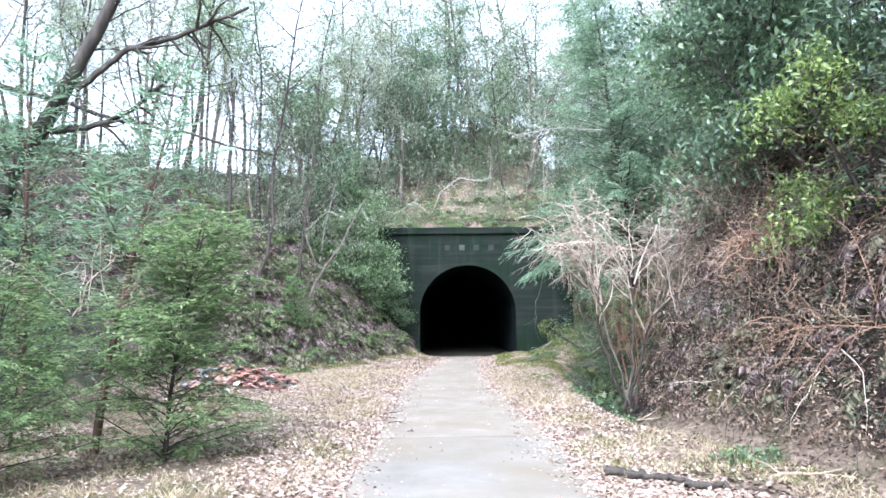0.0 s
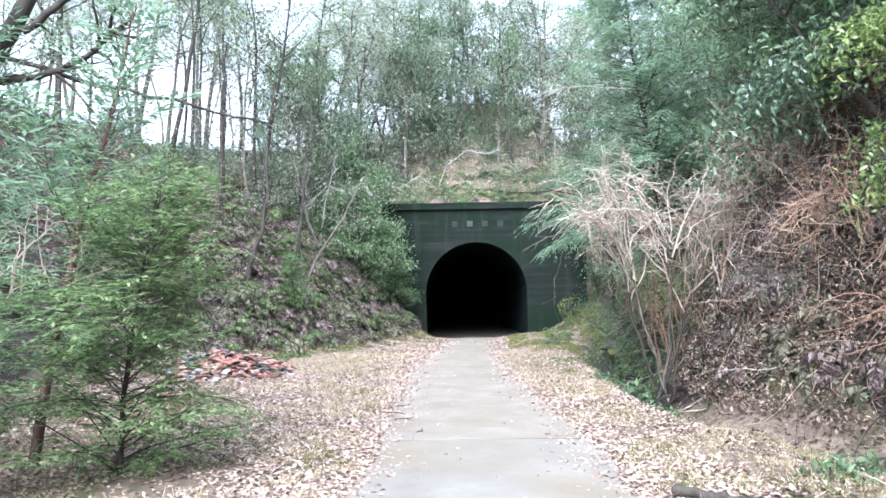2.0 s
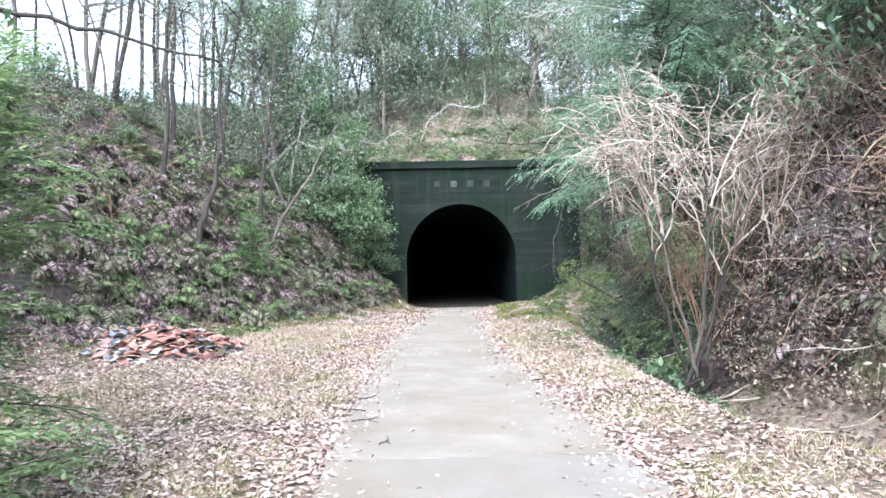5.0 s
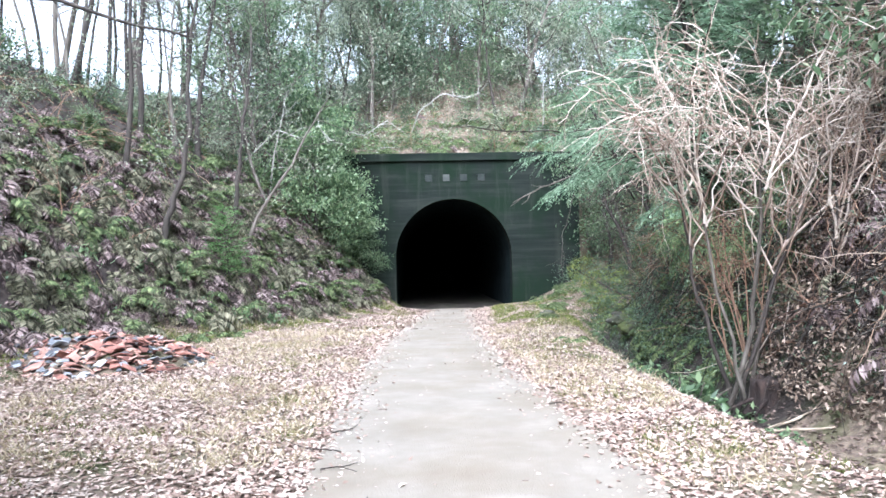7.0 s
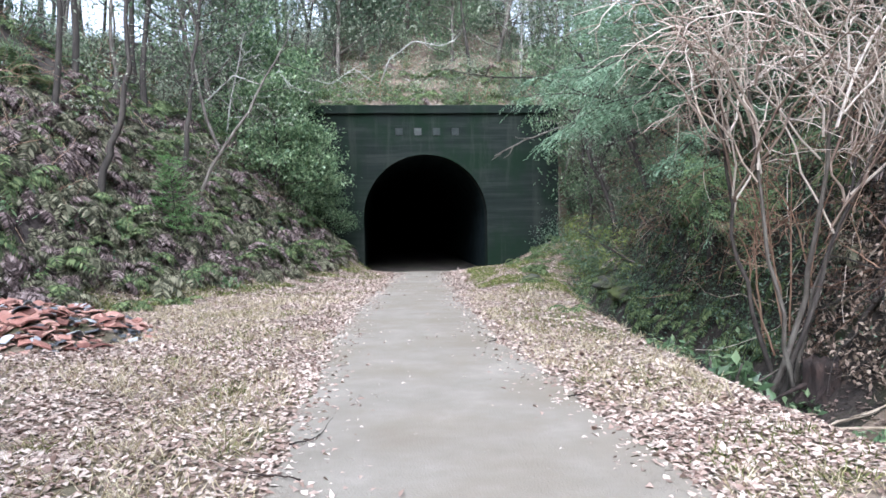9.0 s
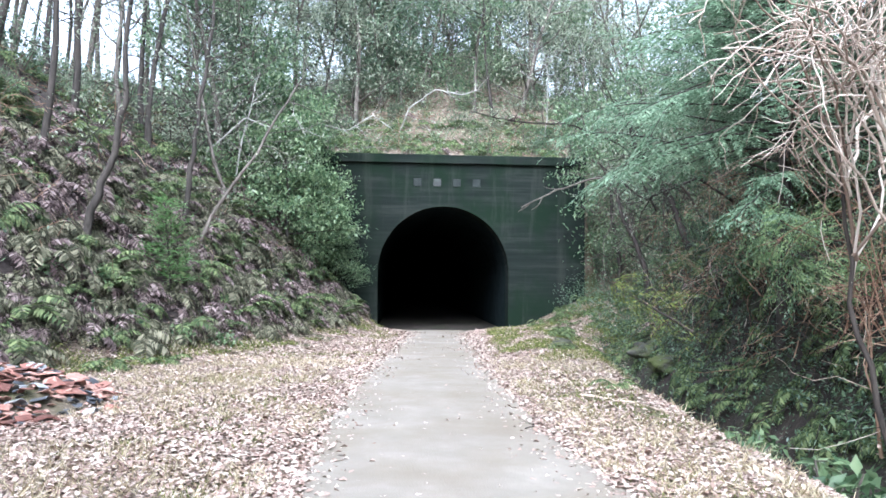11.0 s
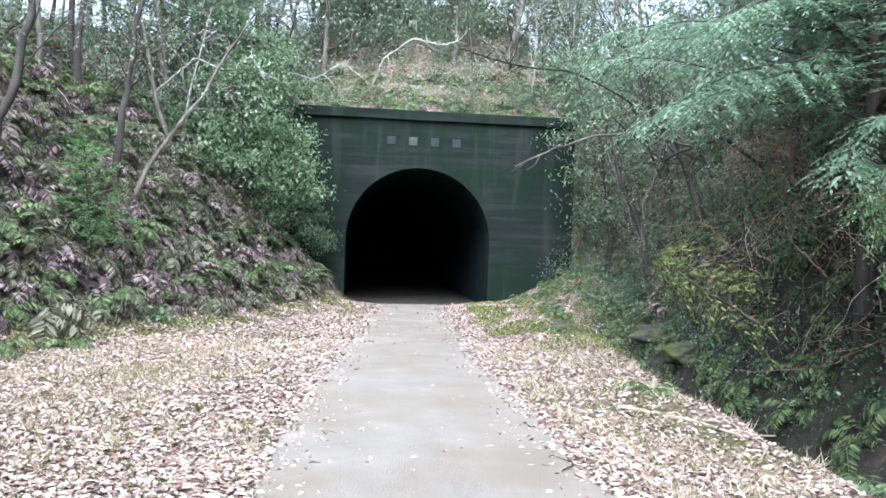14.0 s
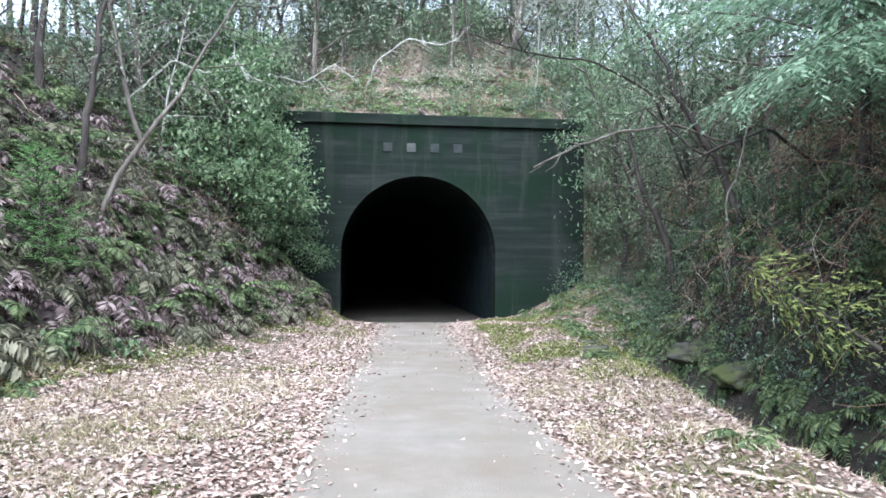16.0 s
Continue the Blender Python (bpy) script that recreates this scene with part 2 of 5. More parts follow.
def build_portal():
    portal = thing("tunnel_portal", ARCH_X, FACE, -0.5, "mossy concrete tunnel portal with an arched mouth, shade in its colour", "tunnel portal", kind="structure")
    base = Matrix.Translation((-ARCH_X, -FACE, 0.5))

    def add(name, verts, faces, material, label=""):
        ob = part(name, [base @ Vector(v) for v in verts], faces, material, portal, label)
        return ob
    inner = arch_line(ARCH_R)
    n = len(inner)
    left, right, top, depth = ARCH_X - 5.3, ARCH_X + 5.3, 5.72, 0.8
    outer = []
    for x, z in inner:
        dx, dz = x - ARCH_X, max(0.0, z - SPRING)
        if z <= SPRING:
            outer.append((left if dx < 0 else right, z))
        else:
            k = min(5.3 / max(abs(dx), 1e-6), (top - SPRING) / max(dz, 1e-6))
            outer.append((ARCH_X + dx * k, SPRING + dz * k))
    verts = [(x, FACE, z) for x, z in inner] + [(x, FACE, z) for x, z in outer] + [(x, FACE + depth, z) for x, z in inner] + [(x, FACE + depth, z) for x, z in outer]
    faces = []
    for i in range(n - 1):
        faces.append((i, i + 1, n + i + 1, n + i))
        faces.append((2 * n + i + 1, 2 * n + i, 3 * n + i, 3 * n + i + 1))
        faces.append((i + 1, i, 2 * n + i, 2 * n + i + 1))
        faces.append((n + i, n + i + 1, 3 * n + i + 1, 3 * n + i))
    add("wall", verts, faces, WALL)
    # the two upper corners of the wall
    for sx in (-1, 1):
        px = [p for p in outer if p[1] > SPRING - 0.01 and (p[0] - ARCH_X) * sx > 0]
        lo = max(p[1] for p in px if abs(abs(p[0] - ARCH_X) - 5.3) < 0.01)
        hi = max(abs(p[0] - ARCH_X) for p in px if abs(p[1] - top) < 0.01)
        tri = [(ARCH_X + sx * 5.3, lo), (ARCH_X + sx * 5.3, top), (ARCH_X + sx * hi, top)]
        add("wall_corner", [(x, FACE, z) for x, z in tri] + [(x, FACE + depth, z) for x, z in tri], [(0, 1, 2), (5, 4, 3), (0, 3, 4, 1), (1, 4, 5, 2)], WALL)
    x0, x1, y0, y1, z0, z1 = left - 0.12, right + 0.02, FACE - 0.14, FACE + depth, top + 0.002, top + 0.32
    c = 0.03
    prof = [(y0, z0), (y0, z1 - c), (y0 + c, z1), (y1, z1), (y1, z0)]
    seg = 16
    verts, faces = [], []
    for i in range(seg + 1):
        x = x0 + (x1 - x0) * i / seg
        verts += [(x, y + 0.012 * noise.noise((x, y, z * 3)), z + 0.015 * noise.noise((x * 1.3, 4, z))) for y, z in prof]
    for i in range(seg):
        for j in range(5):
            a, b = i * 5 + j, i * 5 + (j + 1) % 5
            faces.append((a, b, b + 5, a + 5))
    faces += [tuple(range(4, -1, -1)), tuple(seg * 5 + i for i in range(5))]
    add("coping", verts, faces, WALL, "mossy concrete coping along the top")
    return portal, add


portal, add_to_portal = build_portal()


def build_tunnel():
    line = arch_line(ARCH_R + 0.06, foot=-0.9)
    n = len(line)
    ys = list(np.linspace(FACE + 0.8, FACE + 60, 25))
    verts, faces = [], []
    for y in ys:
        verts += [(x, y, z) for x, z in line]
    for j in range(len(ys) - 1):
        for i in range(n - 1):
            a = j * n + i
            faces.append((a, a + 1, a + n + 1, a + n))
    base = (len(ys) - 1) * n
    faces.append(tuple(base + i for i in range(n)))
    tagged(part("tunnel_lining", verts, faces, LINING), "concrete tunnel lining coloured near-black for the unlit interior", "tunnel", kind="structure")
    x0, x1 = ARCH_X - 2.6, ARCH_X + 2.6
    y0, y1 = 36.98, FACE + 60
    v = [(x0, y0, -0.52), (x1, y0, -0.52), (x1, y1, -0.56), (x0, y1, -0.56)]
    # Floor coloured near-black too, for the shade inside the mouth.
    tagged(part("tunnel_floor", v + [(x, y, z - 0.2) for x, y, z in v], [(0, 1, 2, 3), (7, 6, 5, 4), (0, 4, 5, 1), (1, 5, 6, 2), (2, 6, 7, 3), (3, 7, 4, 0)], DARK_EARTH), "tunnel floor coloured dark for the shade inside", "floor", kind="structure")


build_tunnel()

# ---- plant materials ----
def leafy(name, dark, mid, light, rough=0.45, clear=0.3, spec=0.5, weight=0.75, size=1.2):
    return matter(name, [(0.2, dark), (0.5, mid), (0.8, light)], scale=size, rough=rough, bump=0.0, pieces="island", clear=clear, spec=spec, weight=weight)


BARK = matter("grey_brown_bark", [(0.3, (0.045, 0.036, 0.03)), (0.5, (0.10, 0.085, 0.07)), (0.75, (0.2, 0.18, 0.15))], scale=6, bump=0.8, fine=35, stretch=(1, 1, 0.25))
DARK_BARK = matter("dark_damp_bark", [(0.3, (0.018, 0.015, 0.013)), (0.7, (0.07, 0.058, 0.048))], scale=7, bump=0.8, fine=35, stretch=(1, 1, 0.25))
ROOT_BARK = matter("wet_black_root", [(0.3, (0.008, 0.007, 0.006)), (0.7, (0.04, 0.032, 0.026))], scale=7, bump=0.6, fine=35)
RED_BARK = matter("reddish_pine_bark", [(0.3, (0.04, 0.024, 0.02)), (0.55, (0.10, 0.06, 0.046)), (0.8, (0.19, 0.125, 0.10))], scale=8, bump=0.9, fine=30, stretch=(1, 1, 0.4))
PALE_BARK = matter("pale_dry_twig", [(0.25, (0.17, 0.12, 0.09)), (0.5, (0.36, 0.285, 0.225)), (0.75, (0.54, 0.47, 0.40))], scale=3, bump=0.3, pieces="island")
RUST_BARK = matter("rust_brown_twig", [(0.25, (0.10, 0.055, 0.035)), (0.5, (0.22, 0.13, 0.085)), (0.75, (0.38, 0.27, 0.19))], scale=3, bump=0.3, pieces="island")
GREY_TWIG = matter("grey_bare_twig", [(0.25, (0.12, 0.11, 0.10)), (0.5, (0.26, 0.25, 0.22)), (0.75, (0.45, 0.44, 0.40))], scale=3, bump=0.3, pieces="island")
LEAF_DARK = leafy("glossy_dark_leaf", (0.035, 0.065, 0.035), (0.075, 0.125, 0.07), (0.15, 0.21, 0.125), rough=0.33, clear=0.35, spec=0.7)
LEAF_MID = leafy("green_leaf", (0.075, 0.125, 0.06), (0.145, 0.215, 0.115), (0.26, 0.335, 0.19), rough=0.4, clear=0.5, spec=0.5)
LEAF_GREY = leafy("grey_green_leaf", (0.13, 0.16, 0.11), (0.26, 0.295, 0.205), (0.41, 0.44, 0.32), rough=0.4, clear=0.55, spec=0.6)
LEAF_LIME = leafy("yellow_green_leaf", (0.075, 0.12, 0.03), (0.15, 0.22, 0.055), (0.29, 0.35, 0.11), rough=0.33, clear=0.45, spec=0.7)
LEAF_FRESH = leafy("fresh_green_leaf", (0.06, 0.11, 0.05), (0.145, 0.215, 0.105), (0.29, 0.37, 0.2), rough=0.4, clear=0.5, spec=0.6)
NEEDLE = leafy("conifer_spray", (0.075, 0.125, 0.05), (0.155, 0.23, 0.095), (0.275, 0.35, 0.165), rough=0.5, clear=0.5, spec=0.5)
NEEDLE_BLUE = leafy("hemlock_spray", (0.10, 0.165, 0.095), (0.185, 0.275, 0.175), (0.29, 0.385, 0.255), rough=0.5, clear=0.6, spec=0.5)
NEEDLE_FRESH = leafy("soft_green_spray", (0.07, 0.15, 0.045), (0.14, 0.26, 0.085), (0.24, 0.38, 0.15), rough=0.55, clear=0.5, spec=0.4)
NEEDLE_GOLD = leafy("yellowing_spray", (0.06, 0.08, 0.022), (0.125, 0.15, 0.04), (0.23, 0.25, 0.075), rough=0.6, clear=0.4, spec=0.3)
FERN_GREEN = leafy("fern_green", (0.045, 0.068, 0.03), (0.09, 0.122, 0.055), (0.19, 0.225, 0.10), rough=0.7, clear=0.35, spec=0.15)
FERN_DULL = leafy("dull_olive_fern", (0.042, 0.043, 0.027), (0.105, 0.102, 0.065), (0.235, 0.22, 0.15), rough=0.8, clear=0.25, spec=0.12)
FERN_BROWN = leafy("withered_fern", (0.045, 0.031, 0.03), (0.125, 0.09, 0.085), (0.285, 0.225, 0.21), rough=0.8, clear=0.15, spec=0.12)
DEAD_LEAF = leafy("fallen_leaf", (0.18, 0.118, 0.092), (0.32, 0.236, 0.192), (0.48, 0.395, 0.335), rough=0.6, clear=0.0, spec=0.3, weight=0.85)
# Fallen leaf again at a third the brightness: bank shade in the colour.
BANK_LEAF = leafy("dimmed_fallen_leaf", (0.045, 0.03, 0.024), (0.105, 0.072, 0.058), (0.22, 0.16, 0.13), rough=0.6, clear=0.0, spec=0.3, weight=0.85)
STRAW = leafy("dry_grass", (0.22, 0.175, 0.10), (0.38, 0.315, 0.20), (0.54, 0.47, 0.33), rough=0.7, clear=0.2, spec=0.2)
GRASS = leafy("green_grass", (0.07, 0.085, 0.024), (0.13, 0.145, 0.04), (0.23, 0.235, 0.08), rough=0.7, clear=0.25, spec=0.2)


# ---- plant helpers ----
class Geo:
    """Collects triangles, and makes one mesh of them."""

    def __init__(self):
        self.v, self.f, self.n = [], [], 0

    def add(self, v, f):
        self.v.append(np.asarray(v, dtype=np.float32))
        self.f.append(np.asarray(f, dtype=np.int32) + self.n)
        self.n += len(v)

    def put(self, name, material, parent=None, label="", smooth=False):
        me = bpy.data.meshes.new(name)
        v, f = np.concatenate(self.v), np.concatenate(self.f)
        me.vertices.add(len(v))
        me.vertices.foreach_set("co", v.ravel())
        me.loops.add(len(f) * 3)
        me.loops.foreach_set("vertex_index", f.ravel())
        me.polygons.add(len(f))
        me.polygons.foreach_set("loop_start", np.arange(0, len(f) * 3, 3, dtype=np.int32))
        if smooth:
            me.polygons.foreach_set("use_smooth", np.ones(len(f), dtype=bool))
        me.update(calc_edges=True)
        me.materials.append(material)
        ob = new(name, me)
        if parent is not None:
            ob.parent = parent
        if label:
            ob["label"] = label
        return ob


def unit(a):
    return a / np.maximum(np.linalg.norm(a, axis=-1, keepdims=True), 1e-6)


def add_leaves(geo, pos, way, up, length, width, fold=0.15):
    """Folded diamond-shaped blades, two triangles each."""
    n = len(pos)
    way = unit(way)
    side = unit(np.cross(way, up))
    over = np.cross(side, way)
    length, width = np.broadcast_to(length, n)[:, None], np.broadcast_to(width, n)[:, None]
    mid = pos + way * length * 0.45 + over * width * fold
    v = np.stack([pos, mid + side * width / 2, pos + way * length - over * length * 0.08, mid - side * width / 2], axis=1).reshape(-1, 3)
    k = np.arange(n)[:, None] * 4
    geo.add(v, np.concatenate([k + [0, 1, 2], k + [0, 2, 3]]))


def add_tube(geo, pts, radii, sides=5):
    p = np.asarray(pts, dtype=float)
    t = unit(np.gradient(p, axis=0))
    ref = np.array([0.31, 0.95, 0.05]) if abs(t[0][2]) > 0.7 else np.array([0.0, 0.05, 1.0])
    a = unit(np.cross(t, ref))
    b = np.cross(t, a)
    ang = np.arange(sides) * 2 * math.pi / sides
    r = np.asarray(radii, dtype=float)[:, None, None]
    v = p[:, None, :] + r * (a[:, None, :] * np.cos(ang)[None, :, None] + b[:, None, :] * np.sin(ang)[None, :, None])
    n, f = len(p), []
    for j in range(n - 1):
        for i in range(sides):
            q, w = j * sides + i, j * sides + (i + 1) % sides
            f += [(q, w, w + sides), (q, w + sides, q + sides)]
    geo.add(v.reshape(-1, 3), f)


def wander(rng, start, way, length, n, wild, lift=0.0):
    """A wavering line: points from start along way, turning by chance and bending up (or down) by lift."""
    p, d, pts = np.array(start, float), unit(np.array(way, float)), [np.array(start, float)]
    for _ in range(n):
        d = unit(d + rng.normal(0, wild, 3) + np.array([0, 0, lift]))
        p = p + d * length / n
        pts.append(p)
    return np.array(pts)


def taper(r0, r1, n):
    return np.linspace(r0, r1, n)


def at_line(pts, f):
    k = f * (len(pts) - 1)
    i = min(int(k), len(pts) - 2)
    return pts[i] + (pts[i + 1] - pts[i]) * (k - i), unit(pts[i + 1] - pts[i])


def crown_leaves(rng, geo, tips, per, spread, length, width, flat=0.5):
    tips = np.asarray(tips)
    pos = np.repeat(tips, per, axis=0) + rng.normal(0, 1, (len(tips) * per, 3)) * np.array([spread, spread, spread * flat])
    n = len(pos)
    way = rng.normal(0, 1, (n, 3)) + np.array([0, 0, -0.25])
    up = np.array([0, 0, 1.0]) + rng.normal(0, 0.45, (n, 3))
    add_leaves(geo, pos, way, up, length * rng.uniform(0.6, 1.25, n), width * rng.uniform(0.7, 1.2, n))


def make_tree(name, seed, h, r, bare, spread_out, limbs, twigs, per, leaf, leaf_mat, bark, label, category="tree", lean=(0, 0), cluster=0.28, wild=0.16, sides=6, rise=0.25, twig_len=0.7):
    """A tapered, wavering trunk with limbs, boughs and twigs, and a crown of separate leaves round the twigs."""
    rng = np.random.default_rng(seed)
    wood, boughs, crown = Geo(), Geo(), Geo()
    trunk = wander(rng, (0, 0, -0.25), (lean[0], lean[1], 1), h * 1.03, 9, wild * 0.55, 0.05)
    add_tube(wood, trunk, taper(r, r * 0.22, len(trunk)) * np.array([1.35] + [1] * (len(trunk) - 1)), sides)
    tips = []
    for i in range(limbs):
        f = bare + (1 - bare) * (i + rng.random()) / limbs
        p, d = at_line(trunk, min(f, 0.98))
        a = i * 2.4 + rng.normal(0, 0.4)
        reach = spread_out * (1.15 - 0.65 * (f - bare) / (1 - bare)) * rng.uniform(0.7, 1.15)
        limb = wander(rng, p, (math.cos(a), math.sin(a), rise + 0.5 * f), reach, 5, wild, 0.03)
        add_tube(boughs, limb, taper(r * 0.38, r * 0.1, len(limb)), 4)
        for j in range(twigs):
            q, e = at_line(limb, 0.25 + 0.75 * (j + rng.random()) / twigs)
            tw = wander(rng, q, e + rng.normal(0, 0.65, 3) + np.array([0, 0, 0.12]), reach * rng.uniform(0.2, 0.42) * twig_len / 0.7, 3, wild * 1.3)
            add_tube(boughs, tw, taper(max(r * 0.1, 0.006), max(r * 0.03, 0.003), len(tw)), 3)
            tips += [tw[2], tw[3]]
    ob = thing(name, label=label, category=category)
    wood.put("trunk", bark, ob, smooth=True)
    tagged(boughs.put("branchwork", bark, ob), kind="stuff")
    if per:
        crown_leaves(rng, crown, tips, per, cluster, leaf, leaf * 0.42)
        crown.put("crown", leaf_mat, ob)
    return ob


def make_conifer(name, seed, h, r, reach, low, whorl, droop, mat, bark, label, density=1.0, spray=0.34, blade=0.14, thin=0.26, lean=(0, 0), top=0.12, up=0.28, gap=0.045, extra=(), hang=None):
    """A conifer: a straight trunk, branches all round it, and flat feathery sprays along each branch."""
    rng = np.random.default_rng(seed)
    hang = droop if hang is None else hang
    wood, boughs, crown = Geo(), Geo(), Geo()
    trunk = wander(rng, (0, 0, -0.2), (lean[0], lean[1], 1), h, 10, 0.035)
    add_tube(wood, trunk, taper(r, r * 0.12, len(trunk)), 6)
    P, W, U, L = [], [], [], []
    z, i = low, -len(extra)
    while z < h * 0.97:
        f = (extra[i][0] if i < 0 else z) / h
        p, _ = at_line(trunk, f)
        a = radians(extra[i][1]) if i < 0 else i * 2.39996 + rng.normal(0, 0.25)
        length = extra[i][2] if i < 0 else reach * (top + (1 - top) * (1 - (f - low / h) / (1 - low / h)) ** 0.6) * rng.uniform(0.4, 1.25)
        br = wander(rng, p, (math.cos(a), math.sin(a), up + 0.5 * f if i >= 0 else -0.02), length, 7, 0.09, -droop)
        add_tube(boughs, br, taper(max(0.35 * r * (1 - f), 0.006), 0.003, len(br)), 3)
        n = max(4, int(length / 0.085 * density))
        for k in range(n):
            s = 0.12 + 0.88 * (k + rng.random()) / n
            q, e = at_line(br, s)
            side = unit(np.cross(e, (0, 0, 1.0)))
            sgn = 1 if k % 2 else -1
            sl = spray * (0.45 + 0.75 * math.sin(math.pi * min(1, 0.15 + 0.85 * s) * 0.85)) * rng.uniform(0.6, 1.2)
            w = unit(e * 0.75 + side * sgn * 0.8 + np.array([0, 0, -hang * 1.6]) + rng.normal(0, 0.22, 3))
            m = max(4, int(sl / gap))
            g = np.linspace(0.05, 1, m)[:, None]
            c = q + w * sl * g + np.array([0, 0, -hang * 0.9]) * sl * g ** 2
            out = unit(np.cross(w, (0, 0, 1.0)))
            alt = np.where(np.arange(m) % 2 == 0, 1.0, -1.0)[:, None]
            P.append(c)
            W.append(w * 0.9 + out * alt * 0.75 + rng.normal(0, 0.14, (m, 3)) + np.array([0, 0, -hang * 0.6]))
            U.append(np.tile(np.array([0, 0, 1.0]), (m, 1)) + rng.normal(0, 0.3, (m, 3)))
            L.append(blade * (1.25 - 0.55 * g[:, 0]) * rng.uniform(0.7, 1.3, m))
        z += whorl * rng.uniform(0.6, 1.3) * (1 - 0.35 * f) if i >= 0 else 0
        i += 1
    ls = np.concatenate(L)
    add_leaves(crown, np.concatenate(P), np.concatenate(W), np.concatenate(U), ls, ls * thin, 0.1)
    ob = thing(name, label=label, category="conifer")
    wood.put("trunk", bark, ob, smooth=True)
    tagged(boughs.put("branchwork", bark, ob), kind="stuff")
    crown.put("crown", mat, ob)
    return ob


def fern_geo(seed, fronds=10, length=0.75, droop=1.0):
    rng = np.random.default_rng(seed)
    g = Geo()
    P, W, U, L = [], [], [], []
    for i in range(fronds):
        a = i * 2.39996 + rng.normal(0, 0.2)
        ln = length * rng.uniform(0.65, 1.15)
        d = np.array([math.cos(a), math.sin(a), 0.0])
        s = np.linspace(0.14, 1, 18)[:, None]
        lift = rng.uniform(0.45, 0.95)
        p = d * ln * s * 0.85 + np.array([0, 0, 1.0]) * ln * (lift * s - 0.85 * droop * s ** 2.2)
        tan = unit(np.gradient(p, axis=0))
        side = unit(np.cross(tan, (0, 0, 1.0)))
        add_tube(g, p[::8], [0.006, 0.004, 0.002], 3)
        size = 0.2 * ln * np.sin(np.pi * (0.1 + 0.88 * s[:, 0])) ** 0.8 + 0.02
        for sg in (1, -1):
            P.append(p)
            W.append(side * sg + tan * 0.45 + np.array([0, 0, -0.35 * droop]) + rng.normal(0, 0.1, (18, 3)))
            U.append(np.cross(side, tan) + rng.normal(0, 0.2, (18, 3)))
            L.append(size)
    ls = np.concatenate(L)
    add_leaves(g, np.concatenate(P), np.concatenate(W), np.concatenate(U), ls, np.maximum(ls * 0.25, 0.012), 0.1)
    return g


def make_fern(seed, mat, label, fronds=10, length=0.75, droop=1.0):
    return tagged(fern_geo(seed, fronds, length, droop).put("fern", mat), label, "fern", "ferns on the banks")


def make_shrub(name, seed, h, wide, stems, twigs, per, leaf, leaf_mat, bark, label, width=0.42, cluster=0.13):
    rng = np.random.default_rng(seed)
    wood, crown, tips = Geo(), Geo(), []
    for i in range(stems):
        a = i * 2.4 + rng.normal(0, 0.3)
        k = rng.uniform(0.2, 1.0) * wide
        st = wander(rng, (0.05 * math.cos(a), 0.05 * math.sin(a), -0.15), (k * math.cos(a), k * math.sin(a), h), math.hypot(h, k) * rng.uniform(0.7, 1.1), 5, 0.14, -0.02)
        add_tube(wood, st, taper(0.016, 0.005, len(st)), 4)
        for j in range(twigs):
            q, e = at_line(st, 0.25 + 0.75 * (j + rng.random()) / twigs)
            tw = wander(rng, q, e * 0.5 + rng.normal(0, 0.7, 3), rng.uniform(0.15, 0.4) * h * 0.6, 3, 0.2)
            add_tube(wood, tw, taper(0.006, 0.003, len(tw)), 3)
            tips += [tw[1], tw[3]]
    ob = thing(name, label=label, category="shrub")
    wood.put("stem", bark, ob)
    crown_leaves(rng, crown, tips, per, cluster, leaf, leaf * width, 0.8)
    crown.put("foliage", leaf_mat, ob)
    return ob


